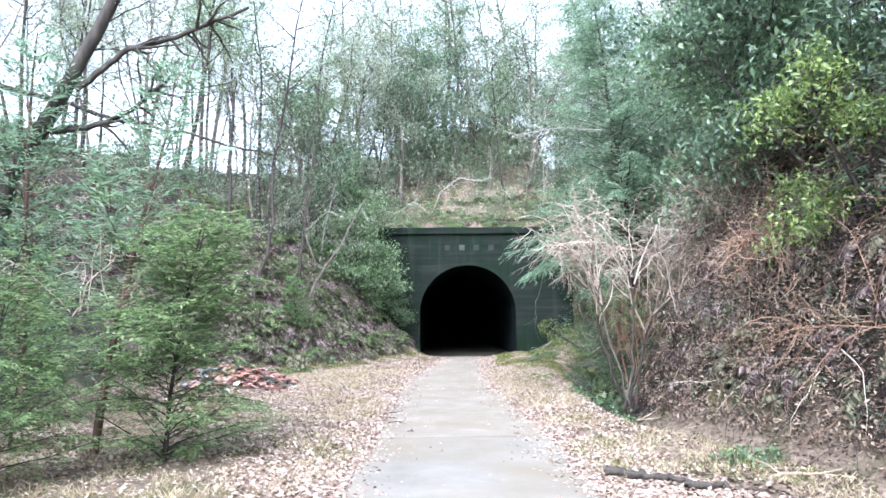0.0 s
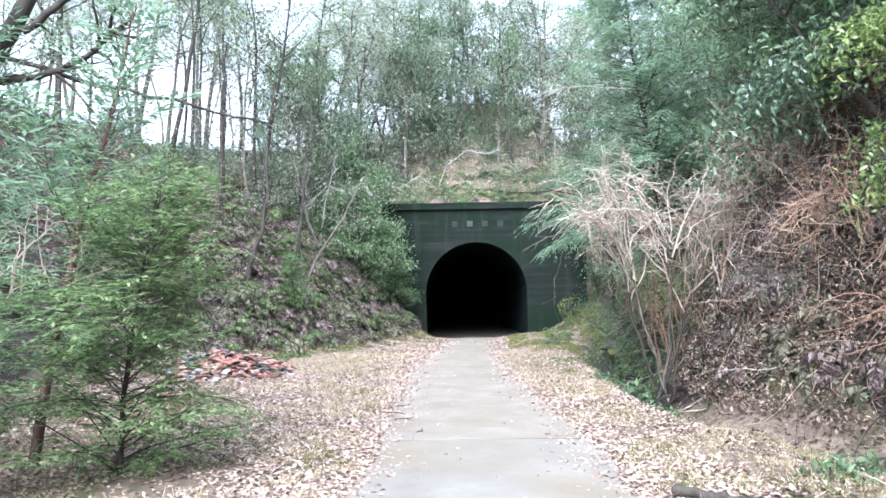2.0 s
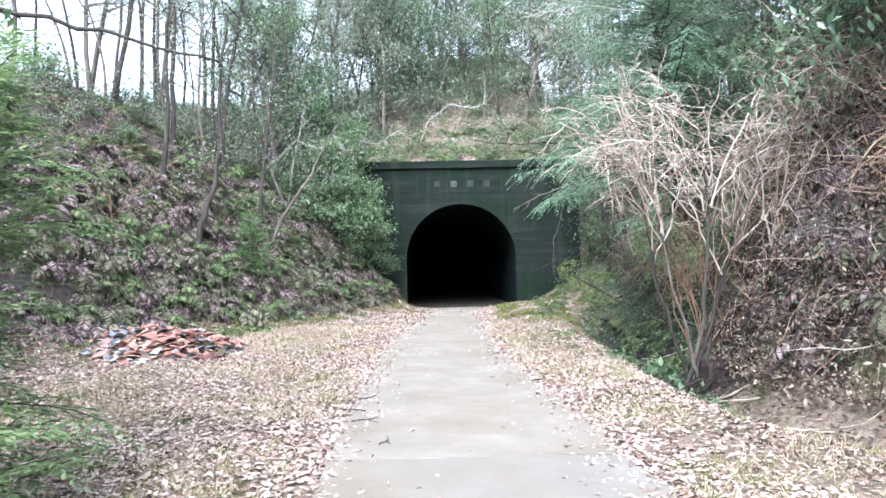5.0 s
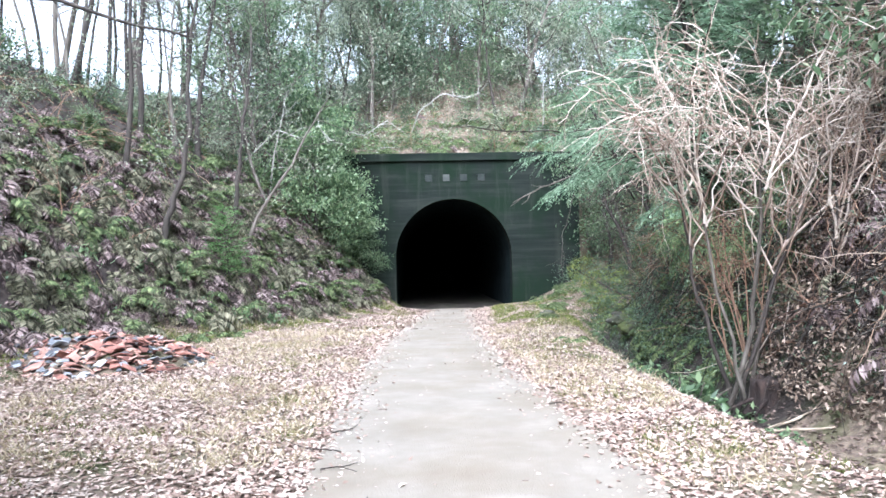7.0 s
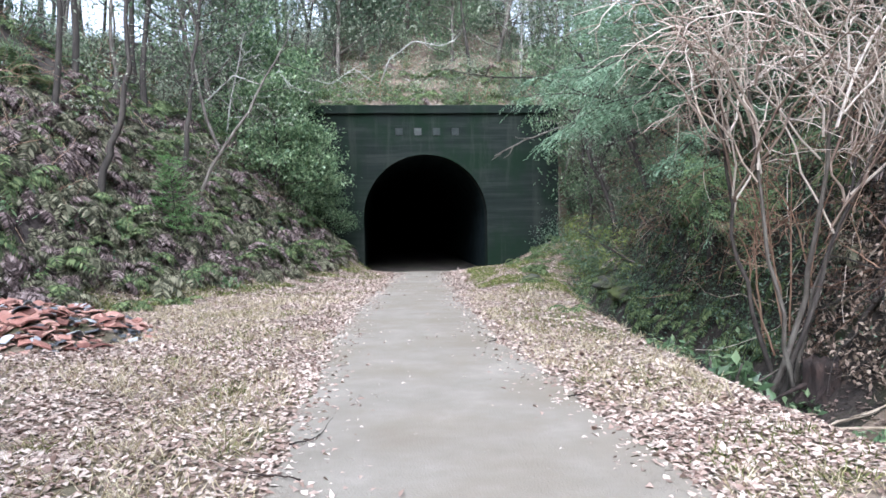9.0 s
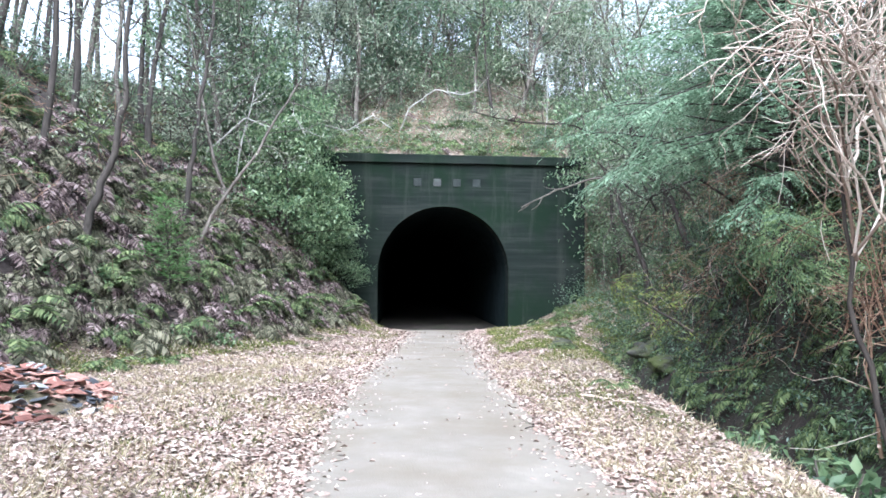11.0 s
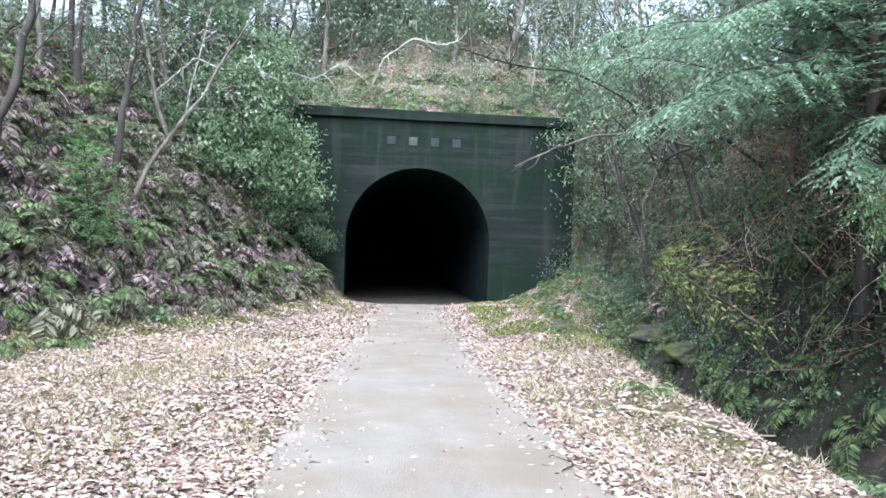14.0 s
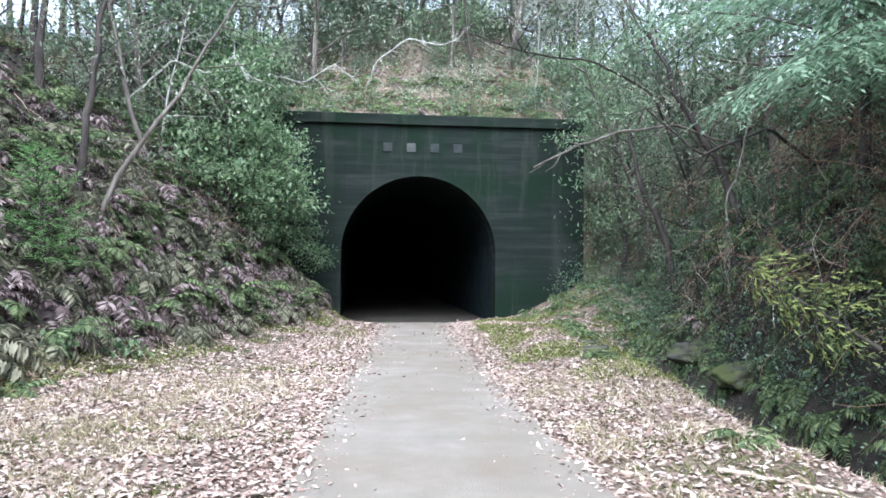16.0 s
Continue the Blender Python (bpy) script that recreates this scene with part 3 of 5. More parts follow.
def make_brush(name, seed, stems, length, aim, spread, mat, label, twigs=9, sub=4, r=0.011, sag=-0.09, first=0.3, droop=-0.07, reach=(0.12, 0.34), leaf_mat=None, per=0, leaf=0.05, wild=0.13, under=None, steep=0.1, clear_below=-9.0, cone=-1.0):
    """A tangle of bare arching stems and twigs that start from one root."""
    rng = np.random.default_rng(seed)
    crown, tips = Geo(), []
    ob = thing(name, label=label, category="shrub")
    for i in range(stems):
        wood = Geo()
        twigwork = Geo() if i == 0 or not under else twigwork
        d = unit(np.array(aim, float) + rng.normal(0, spread, 3))
        if d[2] < steep:
            d = unit(np.array([d[0], d[1], max(steep, 0.2) + math.hypot(d[0], d[1]) * steep]))
        st = wander(rng, rng.normal(0, 0.16, 3) * np.array([1, 1, 0.2]), d, length * rng.uniform(0.55, 1.1), 9, wild, sag)
        if unit(st[-1]).dot(unit(np.array(aim, float))) < cone + 0.05:
            st = wander(rng, (0, 0, 0), np.array(aim, float) + rng.normal(0, 0.06, 3), length * rng.uniform(0.7, 1.0), 9, 0.05, -0.01)
        add_tube(wood, st, taper(r * rng.uniform(0.7, 1.5), r * 0.3, len(st)), 4)
        for j in range(twigs):
            q, e = at_line(st, first + (1 - first) * (j + rng.random()) / twigs)
            tw = wander(rng, q, e * 0.8 + rng.normal(0, 0.6, 3), length * rng.uniform(*reach), 5, 0.2, droop)
            if tw[:, 2].min() < clear_below or unit(tw[-1]).dot(unit(np.array(aim, float))) < cone:
                continue
            add_tube(twigwork if under else wood, tw, taper(r * 0.45, r * 0.2, len(tw)), 3)
            tips.append(tw[4])
            for _ in range(sub):
                q2, e2 = at_line(tw, rng.uniform(0.2, 0.95))
                t2 = wander(rng, q2, e2 + rng.normal(0, 0.7, 3), length * rng.uniform(0.04, 0.13), 3, 0.22, -0.05)
                add_tube(twigwork if under else wood, t2, taper(r * 0.28, r * 0.14, len(t2)), 3)
        wood.put("stem", under or mat, ob)
    if under:
        tagged(twigwork.put("twigwork", mat, ob), kind="stuff")
    if per:
        crown_leaves(rng, crown, tips, per, 0.12, leaf, leaf * 0.45, 0.8)
        crown.put("foliage", leaf_mat, ob)
    return ob


def stand(ob, x, y, turn=0.0, size=1.0, tilt=(0, 0), z=None, sink=0.0, group=""):
    """Puts a thing on the ground at x, y."""
    ob.matrix_basis = pose(x, y, (height(x, y) if z is None else z) - sink, tilt[0], tilt[1]) @ pose(0, 0, 0, 0, 0, turn) @ Matrix.Scale(size, 4)
    return tagged(ob, group=group)


def again(ob, x, y, turn=0.0, size=1.0, tilt=(0, 0), z=None, sink=0.0):
    m = pose(x, y, (height(x, y) if z is None else z) - sink, tilt[0], tilt[1]) @ pose(0, 0, 0, 0, 0, turn) @ Matrix.Scale(size, 4)
    c = copy_thing(ob, Matrix.Identity(4))
    c.matrix_basis = m
    return c


dice = random.Random(11)


def strew(kinds, spots, smin=0.8, smax=1.25, tilt=8, sink=0.0, group=""):
    """Stands copies of some kinds on many spots; the first ones are the originals themselves."""
    left = list(kinds)
    for x, y in spots:
        size, turn = dice.uniform(smin, smax), dice.uniform(0, 360)
        lean = (dice.uniform(-tilt, tilt), dice.uniform(-tilt, tilt))
        if left:
            stand(left.pop(), x, y, turn, size, lean, sink=sink, group=group)
        else:
            again(dice.choice(kinds), x, y, turn, size, lean, sink=sink)


def spots(n, x0, x1, y0, y1, keep, gap=0.5, tries=40):
    got = []
    for _ in range(n * tries):
        x, y = dice.uniform(x0, x1), dice.uniform(y0, y1)
        if keep(x, y) and all((x - a) ** 2 + (y - b) ** 2 > gap * gap for a, b in got):
            got.append((x, y))
            if len(got) == n:
                break
    return got


# ---- trees by the path, left ----
stand(make_conifer("cypress_sapling", 3, 3.1, 0.035, 1.3, 0.2, 0.034, 0.05, NEEDLE, DARK_BARK, "bushy bright green cypress sapling on leaf litter", 1.3, top=0.3, up=0.5, spray=0.42, blade=0.08, thin=0.3, gap=0.024, hang=0.12), -3.4, 9.0, 40)
stand(make_conifer("cypress_sapling", 4, 2.5, 0.03, 1.05, 0.3, 0.042, 0.06, NEEDLE, DARK_BARK, "low green cypress sapling with drooping sprays", 1.2, top=0.35, up=0.45, spray=0.42, blade=0.08, thin=0.3, gap=0.024, hang=0.12), -4.6, 7.4, 130)
stand(make_conifer("pine_tree", 6, 5.6, 0.06, 1.3, 1.7, 0.09, 0.02, NEEDLE_BLUE, RED_BARK, "young reddish-barked pine with sparse upper needles", 0.9, spray=0.34, lean=(0.05, 0), up=0.6), -4.35, 9.2, 0)
stand(make_brush("dead_branches", 9, 9, 1.3, (0.6, -0.2, 0.5), 0.5, PALE_BARK, "pale dead branches on a young pine", 4, 2, sag=0.0), -4.35, 9.15, z=1.6)
stand(make_conifer("pine_tree", 8, 6.4, 0.08, 1.5, 1.2, 0.09, 0.02, NEEDLE_BLUE, RED_BARK, "tall thin conifer with pale green sprays", 1.0, spray=0.34, up=0.5), -6.6, 11.6, 60)
stand(make_conifer("cypress_sapling", 14, 2.0, 0.03, 0.85, 0.2, 0.055, 0.06, NEEDLE, DARK_BARK, "small green cypress sapling beside taller ones", 1.1, top=0.3, up=0.45, spray=0.42, blade=0.08, thin=0.3, gap=0.024, hang=0.12), -5.6, 9.6, 200)

# ---- the leaning tree and its long limb ----
def build_leaning_tree():
    rng = np.random.default_rng(5)
    ob = thing("leaning_tree", label="dark leaning tree with one long bare limb", category="tree")
    x, y = -13.2, 20.5
    z = height(x, y)
    wood, limb, fine = Geo(), Geo(), Geo()
    trunk = wander(rng, (0, 0, -0.3), (0.12, -0.1, 1), 11, 10, 0.06)
    add_tube(wood, trunk, taper(0.2, 0.07, len(trunk)), 8)
    p0 = np.array([0.1, 0.2, 8.4 - z])
    mid = np.array([4.6, 2.2, 7.4 - z])
    end = np.array([7.6, 3.4, 6.9 - z])
    s = np.linspace(0, 1, 14)[:, None]
    line = p0 * (1 - s) ** 2 + 2 * mid * s * (1 - s) + end * s ** 2 + rng.normal(0, 0.05, (14, 3))
    add_tube(limb, line, taper(0.085, 0.025, 14), 6)
    for _ in range(26):
        q, e = at_line(line, rng.uniform(0.15, 1))
        add_tube(fine, wander(rng, q, e + rng.normal(0, 0.8, 3), rng.uniform(0.5, 1.5), 5, 0.2), taper(0.014, 0.004, 6), 3)
    for _ in range(14):
        q, e = at_line(trunk, rng.uniform(0.4, 1))
        add_tube(fine, wander(rng, q, rng.normal(0, 0.7, 3) + np.array([0.5, -0.3, 0.4]), rng.uniform(1.5, 4), 7, 0.16), taper(0.035, 0.006, 8), 4)
    wood.put("trunk", DARK_BARK, ob, smooth=True)
    limb.put("limb", DARK_BARK, ob, smooth=True)
    tagged(fine.put("branchwork", DARK_BARK, ob), kind="stuff")
    ob.location = (x, y, z)


build_leaning_tree()
near_oak = make_tree("bare_oak", 61, 10, 0.17, 0.35, 4.2, 9, 8, 0, 0.1, None, DARK_BARK, "tall dark tree with bare spreading branches", lean=(0.12, 0.1), wild=0.2)
stand(near_oak, -11.0, 13.5, 20)

# ---- trees of the banks and the hill ----
thin_trees = [make_tree("slender_tree", 20 + i, 9.5 + i, 0.085, 0.45, 1.8, 11, 7, 14, 0.14, (LEAF_GREY, LEAF_MID, LEAF_GREY)[i], DARK_BARK, "slender dark-stemmed tree with a thin grey-green crown", wild=0.13, cluster=0.36) for i in range(3)]
tall_trees = [make_tree("tall_tree", 24 + i, 13.5 + i, 0.14, 0.3, 2.6, 17, 8, 11, 0.18, (LEAF_GREY, LEAF_MID)[i], BARK, "tall pale forest tree with a thin airy crown", wild=0.13, cluster=0.42) for i in range(2)]
full_trees = [make_tree("evergreen_tree", 30 + i, 6.5 + 0.8 * i, 0.11, 0.08, 2.4, 17, 7, 15, 0.17, (LEAF_DARK, LEAF_MID, LEAF_GREY, LEAF_GREY)[i], BARK, "evergreen broadleaf tree with a dense leafy crown", cluster=0.36) for i in range(4)]
bare_trees = [make_tree("bare_tree", 40 + i, 7.5 + i, 0.065, 0.3, 1.9, 12, 10, 2, 0.09, LEAF_GREY, BARK, "thin leafless tree with fine grey twigs", wild=0.2, twig_len=1.1) for i in range(2)]

left_bank = lambda x, y: x < toe_left(y) - 1.5
ridge_spots = spots(26, -20, -7, 21, 44, lambda x, y: x < toe_left(y) - 3.2, 1.25)
strew(thin_trees, ridge_spots, 0.8, 1.2, 5, group="slender trees on the left bank")
strew(bare_trees, spots(12, -17, -4.5, 23, 40, left_bank, 1.2), 0.7, 1.1, 8, group="bare trees on the banks")
strew(full_trees, spots(13, -8.5, -3.6, 33, 43, lambda x, y: x < toe_left(y) - 2.5, 1.7) + spots(36, -6, 11, 39.8, 53, lambda x, y: True, 1.5) + spots(14, 7.0, 13, 20, 42, lambda x, y: x > toe_right(y) + 1.5, 2.0) + spots(3, -20, -13, 8, 17, lambda x, y: True, 2.5), 0.75, 1.15, 8, group="evergreen trees in the forest")
strew(tall_trees, spots(20, -9, 14, 47, 66, lambda x, y: True, 2.4) + spots(9, 9.5, 15, 22, 44, lambda x, y: True, 2.4) + spots(7, -24, -10, 36, 50, lambda x, y: True, 3.0), 0.85, 1.2, 5, group="tall trees behind the tunnel")
for x, y, s in ((0.5, 42, 0.85), (3.5, 41, 0.9), (-4, 41, 0.8), (6.8, 40, 0.9), (8.5, 34, 1.0), (-1.6, 45, 1.0), (2.0, 47, 1.1), (9.5, 24, 0.9), (8.0, 28, 0.8)):
    again(dice.choice(bare_trees + thin_trees), x, y, dice.uniform(0, 360), s, (dice.uniform(-12, 12), dice.uniform(-14, 4)))

# two thin trunks that stand out on the left bank
def build_trunk(x, y, pts, r0, r1, bark, label, forks=()):
    rng = np.random.default_rng(int(abs(x * 100)))
    ob = thing("thin_tree", x, y, height(x, y), label, "tree")
    wood, fine = Geo(), Geo()
    p = np.array([(0, 0, -0.3)] + list(pts), float)
    s = np.linspace(0, len(p) - 1, 3 * len(p))
    line = np.stack([np.interp(s, range(len(p)), p[:, k]) for k in range(3)], axis=1) + rng.normal(0, 0.025, (3 * len(p), 3))
    add_tube(wood, line, taper(r0, r1, len(line)), 6)
    wood.put("trunk", bark, ob, smooth=True)
    tips = []
    for f in np.linspace(0.35, 1, 16):
        q, e = at_line(line, f)
        b = wander(rng, q, e * 0.5 + rng.normal(0, 0.8, 3), rng.uniform(0.7, 2.0), 6, 0.18)
        add_tube(fine, b, taper(0.016, 0.005, 7), 3)
        for _ in range(4):
            q2, e2 = at_line(b, rng.uniform(0.3, 1))
            t2 = wander(rng, q2, e2 + rng.normal(0, 0.7, 3), rng.uniform(0.3, 0.8), 4, 0.2)
            add_tube(fine, t2, taper(0.006, 0.003, 5), 3)
            tips += [t2[2], t2[4]]
    tagged(fine.put("branchwork", bark, ob), kind="stuff")
    crown = Geo()
    crown_leaves(rng, crown, tips, 5, 0.22, 0.1, 0.045)
    crown.put("foliage", LEAF_GREY, ob)
    return ob


build_trunk(-5.5, 27.6, [(0.1, 0, 1.2), (0.2, 0.1, 2.6), (0.45, 0.1, 4.2), (0.5, 0.2, 6.0)], 0.085, 0.03, DARK_BARK, "slim dark upright tree on the fern bank")
build_trunk(-5.2, 27.3, [(0.5, 0.2, 0.9), (1.2, 0.3, 2.0), (1.7, 0.5, 3.0), (2.4, 0.6, 4.2)], 0.06, 0.02, BARK, "pale thin tree leaning over the fern bank")
build_trunk(-6.3, 23.9, [(0.15, 0.1, 0.7), (0.5, 0.2, 1.6), (0.65, 0.2, 2.8), (0.6, 0.3, 4.5), (0.9, 0.3, 6.3)], 0.095, 0.03, DARK_BARK, "crooked grey-brown tree on the fern bank")
build_trunk(-8.2, 27.7, [(0.0, 0, 2), (0.1, 0.1, 4), (0.0, 0.1, 6)], 0.1, 0.04, DARK_BARK, "straight dark tree high on the bank")
build_trunk(-7.4, 24.6, [(0.2, 0, 2), (0.1, 0.1, 4), (0.3, 0.1, 6)], 0.08, 0.03, DARK_BARK, "straight dark tree high on the bank")

build_trunk(-8.0, 11.6, [(0.5, 0, 1.6), (1.3, 0.0, 3.4), (2.1, 0.1, 5.0), (3.0, 0.2, 6.8), (3.6, 0.2, 8.4)], 0.17, 0.07, DARK_BARK, "big dark trunk leaning over the saplings")
limb_lines = [((-6.0, 11.7, 5.3), (-5.2, 11.7, 5.9), (-4.2, 11.8, 6.2), (-3.2, 11.9, 6.7)), ((-6.4, 11.7, 4.6), (-5.6, 11.6, 4.6), (-4.9, 11.6, 4.9), (-4.3, 11.5, 5.4))]

# ---- leafy trees that hide the portal's left edge ----
portal_bush = make_tree("leafy_tree", 71, 3.6, 0.06, 0.15, 1.7, 19, 10, 18, 0.15, LEAF_FRESH, DARK_BARK, "layered bright green broadleaf tree beside the portal", rise=-0.12, cluster=0.26, wild=0.13)
stand(portal_bush, -3.95, 33.2, 10, 1.1)
again(portal_bush, -3.2, 34.6, 140, 0.85)
again(portal_bush, -4.4, 34.8, 250, 1.2)
again(portal_bush, -2.6, 35.6, 60, 0.6)
stand(make_conifer("cypress_sapling", 17, 2.0, 0.025, 0.75, 0.25, 0.035, 0.02, NEEDLE_FRESH, DARK_BARK, "soft bright green sapling on the fern bank", 1.5, spray=0.26, blade=0.07, gap=0.026), -5.05, 25.2, 0, sink=-0.15)

# ---- right bank: hemlock, laurels, dry bush ----
stand(make_conifer("hemlock_tree", 51, 10.5, 0.11, 2.9, 2.5, 0.052, 0.065, NEEDLE_BLUE, DARK_BARK, "tall hemlock with hanging feathery sprays over the ditch", 1.3, spray=0.5, blade=0.08, thin=0.32, gap=0.03, top=0.3, lean=(-0.03, -0.02), extra=((3.3, 168, 3.4), (3.5, 160, 3.2), (3.1, 176, 3.3), (3.8, 172, 3.4), (3.0, 164, 3.3), (4.2, 166, 3.3), (4.6, 174, 3.2), (2.1, 204, 2.5), (2.4, 196, 2.6), (1.9, 210, 2.4), (2.6, 214, 2.5)), hang=0.2), 5.15, 20.1, 30, z=0.5)
stand(make_conifer("hemlock_tree", 52, 8.0, 0.10, 2.2, 3.2, 0.085, 0.08, NEEDLE_BLUE, DARK_BARK, "hemlock with blue-green sprays on the bank", 1.0, spray=0.5, blade=0.08, thin=0.3, gap=0.034, top=0.25, hang=0.2), 6.2, 23.4, 200, z=1.0)
stand(make_conifer("leaning_sapling", 54, 2.5, 0.03, 0.95, 0.5, 0.05, 0.06, NEEDLE, DARK_BARK, "green conifer sapling leaning out over the ditch", 1.2, spray=0.36, blade=0.075, gap=0.028, top=0.35, hang=0.3), 5.15, 18.0, 60, 0.75, tilt=(0, -58))
stand(make_conifer("yellow_sapling", 53, 1.35, 0.025, 0.5, 0.3, 0.06, 0.12, NEEDLE_GOLD, DARK_BARK, "yellowing drooping conifer sapling above the ditch", 1.1, spray=0.26, blade=0.065, gap=0.028, hang=0.4), 3.45, 19.6, 100, tilt=(0, -62), z=0.75)

laurels = [make_tree("laurel_tree", 80 + i, 4.2, 0.07, 0.12, 2.1, 14, 9, 15, 0.16, (LEAF_LIME, LEAF_DARK, LEAF_MID)[i], DARK_BARK, ("laurel with glossy yellow-green leaves leaning over the verge", "laurel with glossy dark green leaves on the bank", "laurel with green leaves on the bank")[i], rise=-0.1, cluster=0.26) for i in range(3)]
stand(laurels[0], 6.0, 9.8, 0, 0.6, (0, -36), z=2.6)
stand(laurels[1], 6.6, 12.2, 90, 0.95, (0, -24), z=3.4)
stand(laurels[2], 7.0, 14.4, 200, 1.0, (0, -22), z=3.9)
for i, x, y, turn, s, t in ((1, 7.2, 9.0, 30, 1.1, -22), (2, 7.8, 11.2, 80, 1.2, -20), (1, 6.8, 6.6, 10, 1.0, -20), (2, 7.8, 13.4, 300, 1.1, -22), (1, 8.6, 16.5, 220, 1.2, -12), (2, 8.0, 18.6, 20, 1.0, -12), (1, 9.4, 12.8, 10, 1.4, -8), (2, 9.5, 8.6, 70, 1.4, -8), (1, 9.4, 20.6, 130, 1.3, -8), (1, 6.8, 10.9, 60, 0.85, -34), (2, 7.2, 13.0, 170, 0.9, -30), (2, 6.9, 16.2, 40, 0.8, -12)):
    again(laurels[i], x, y, turn, s, (0, t), sink=0.2)

def make_dry_bush(seed, root, middle, reach, stems, label, branches=5, twigs=7, sub=3, mat=None):
    """A leafless bush: dark stems rise from one root and part into pale branches that arch over a dome, with crooked hanging twigs."""
    rng = np.random.default_rng(seed)
    ob = thing("dry_bush", *root, label, "shrub")
    root, twigwork = np.array(root, float), Geo()
    heart = np.array(middle) - root
    s = np.linspace(0, 1, 11)[:, None]
    for i in range(stems):
        a = i * 2.39996 + rng.normal(0, 0.3)
        top = heart * np.array([1, 1, 0.8]) + np.array(reach) * np.array([0.45 * math.cos(a), 0.45 * math.sin(a), rng.uniform(-0.4, 0.3)])
        bow = top * np.array([0.5, 0.5, 0.55]) + rng.normal(0, 0.22, 3)
        main = 2 * bow * s * (1 - s) + top * s ** 2 + np.cumsum(rng.normal(0, 0.03, (11, 3)), axis=0) + rng.normal(0, 0.13, 3) * np.array([1, 1, 0]) * (1 - s)
        wood = Geo()
        add_tube(wood, main, taper(rng.uniform(0.022, 0.038), 0.012, 11), 6)
        wood.put("stem", DARK_BARK if i % 2 else BARK, ob, smooth=True)
        for k in range(branches):
            q, e = at_line(main, rng.uniform(0.62, 1.0))
            b, up = a + rng.normal(0, 0.9), rng.uniform(-0.5, 1.0)
            flat = math.sqrt(max(0.08, 1 - up * up)) * rng.uniform(0.7, 1.15)
            end = heart + np.array(reach) * np.array([flat * math.cos(b), flat * math.sin(b), up])
            arch = (q + end) / 2 + np.array([0, 0, rng.uniform(0.2, 0.55)]) + rng.normal(0, 0.12, 3)
            p = q * (1 - s) ** 2 + 2 * arch * s * (1 - s) + end * s ** 2 + np.cumsum(rng.normal(0, 0.03, (11, 3)), axis=0)
            add_tube(twigwork, p, taper(rng.uniform(0.01, 0.017), 0.005, 11), 4)
            for j in range(twigs):
                q1, e1 = at_line(p, 0.2 + 0.8 * (j + rng.random()) / twigs)
                tw = wander(rng, q1, e1 * 0.5 + rng.normal(0, 0.6, 3) + np.array([-0.1, -0.15, 0.05]), rng.uniform(0.35, 1.0), 6, 0.26, -0.09)
                add_tube(twigwork, tw, taper(rng.uniform(0.005, 0.009), 0.0035, len(tw)), 3)
                for _ in range(sub):
                    q2, e2 = at_line(tw, rng.uniform(0.2, 0.95))
                    add_tube(twigwork, wander(rng, q2, e2 + rng.normal(0, 0.7, 3), rng.uniform(0.15, 0.45), 3, 0.28, -0.06), taper(0.0045, 0.0025, 4), 3)
    tagged(twigwork.put("twigwork", mat or PALE_BARK, ob), kind="stuff")
    return ob


make_dry_bush(91, (4.0, 15.65, height(4.0, 15.65) - 0.1), (3.75, 14.8, 3.1), (2.0, 1.3, 1.05), 6, "large leafless bush of tan arching twigs", 9)
make_dry_bush(92, (5.7, 15.0, height(5.7, 15.0) - 0.1), (5.6, 14.0, 3.5), (1.5, 1.2, 0.9), 5, "leafless tan bush spilling down the bank", 6)
make_dry_bush(94, (5.6, 12.0, height(5.6, 12.0) - 0.1), (5.0, 11.6, 2.2), (0.9, 1.0, 0.6), 3, "small rust-brown dry bush leaning off the bank", 5, mat=RUST_BARK)
stand(make_brush("red_stemmed_bush", 93, 9, 2.8, (-0.25, -0.35, 1.1), 0.13, RUST_BARK, "upright rust-brown bare stems above the ditch", 7, 3, r=0.013, sag=-0.02, steep=0.8, clear_below=0.5, first=0.4, cone=0.88), 4.35, 16.4, 0)
brush = [make_brush("dry_brush", 95 + i, 9, 1.7, (-0.6, -0.2, 0.6), 0.55, (RUST_BARK, RUST_BARK, BARK)[i], "tangle of dry brown twigs on the earth bank", 5, 2, r=0.011, leaf_mat=LEAF_GREY, per=(0, 2, 3)[i], leaf=0.06) for i in range(3)]
strew(brush, spots(46, 4.4, 9.5, 5, 17, lambda x, y: toe_right(y) + 0.1 < x < toe_right(y) + 3.4, 0.5) + spots(34, 4.9, 10.5, 17, 36, lambda x, y: toe_right(y) + 0.15 < x < toe_right(y) + 3.2, 0.6), 0.7, 1.2, 15, group="dry brush on the right bank")
for x, y in spots(14, -12, -4, 20, 36, lambda x, y: x < toe_left(y) - 1.2, 1.2) + spots(8, -3, 6, 38.4, 41, lambda x, y: True, 0.9):
    again(dice.choice(brush), x, y, dice.uniform(0, 360), dice.uniform(0.7, 1.2))

pale_tree = make_tree("pale_bare_tree", 66, 6.5, 0.07, 0.25, 3.0, 9, 10, 0, 0.1, None, GREY_TWIG, "bare tree with pale grey twigs leaning over the path", rise=0.1, wild=0.2, twig_len=1.2)
stand(pale_tree, 8.3, 22.4, 160, 0.8, (4, -14))
again(pale_tree, -5.6, 33.0, 20, 0.6, (6, 8))
again(pale_tree, 5.5, 39.5, 90, 0.6, (25, -10))

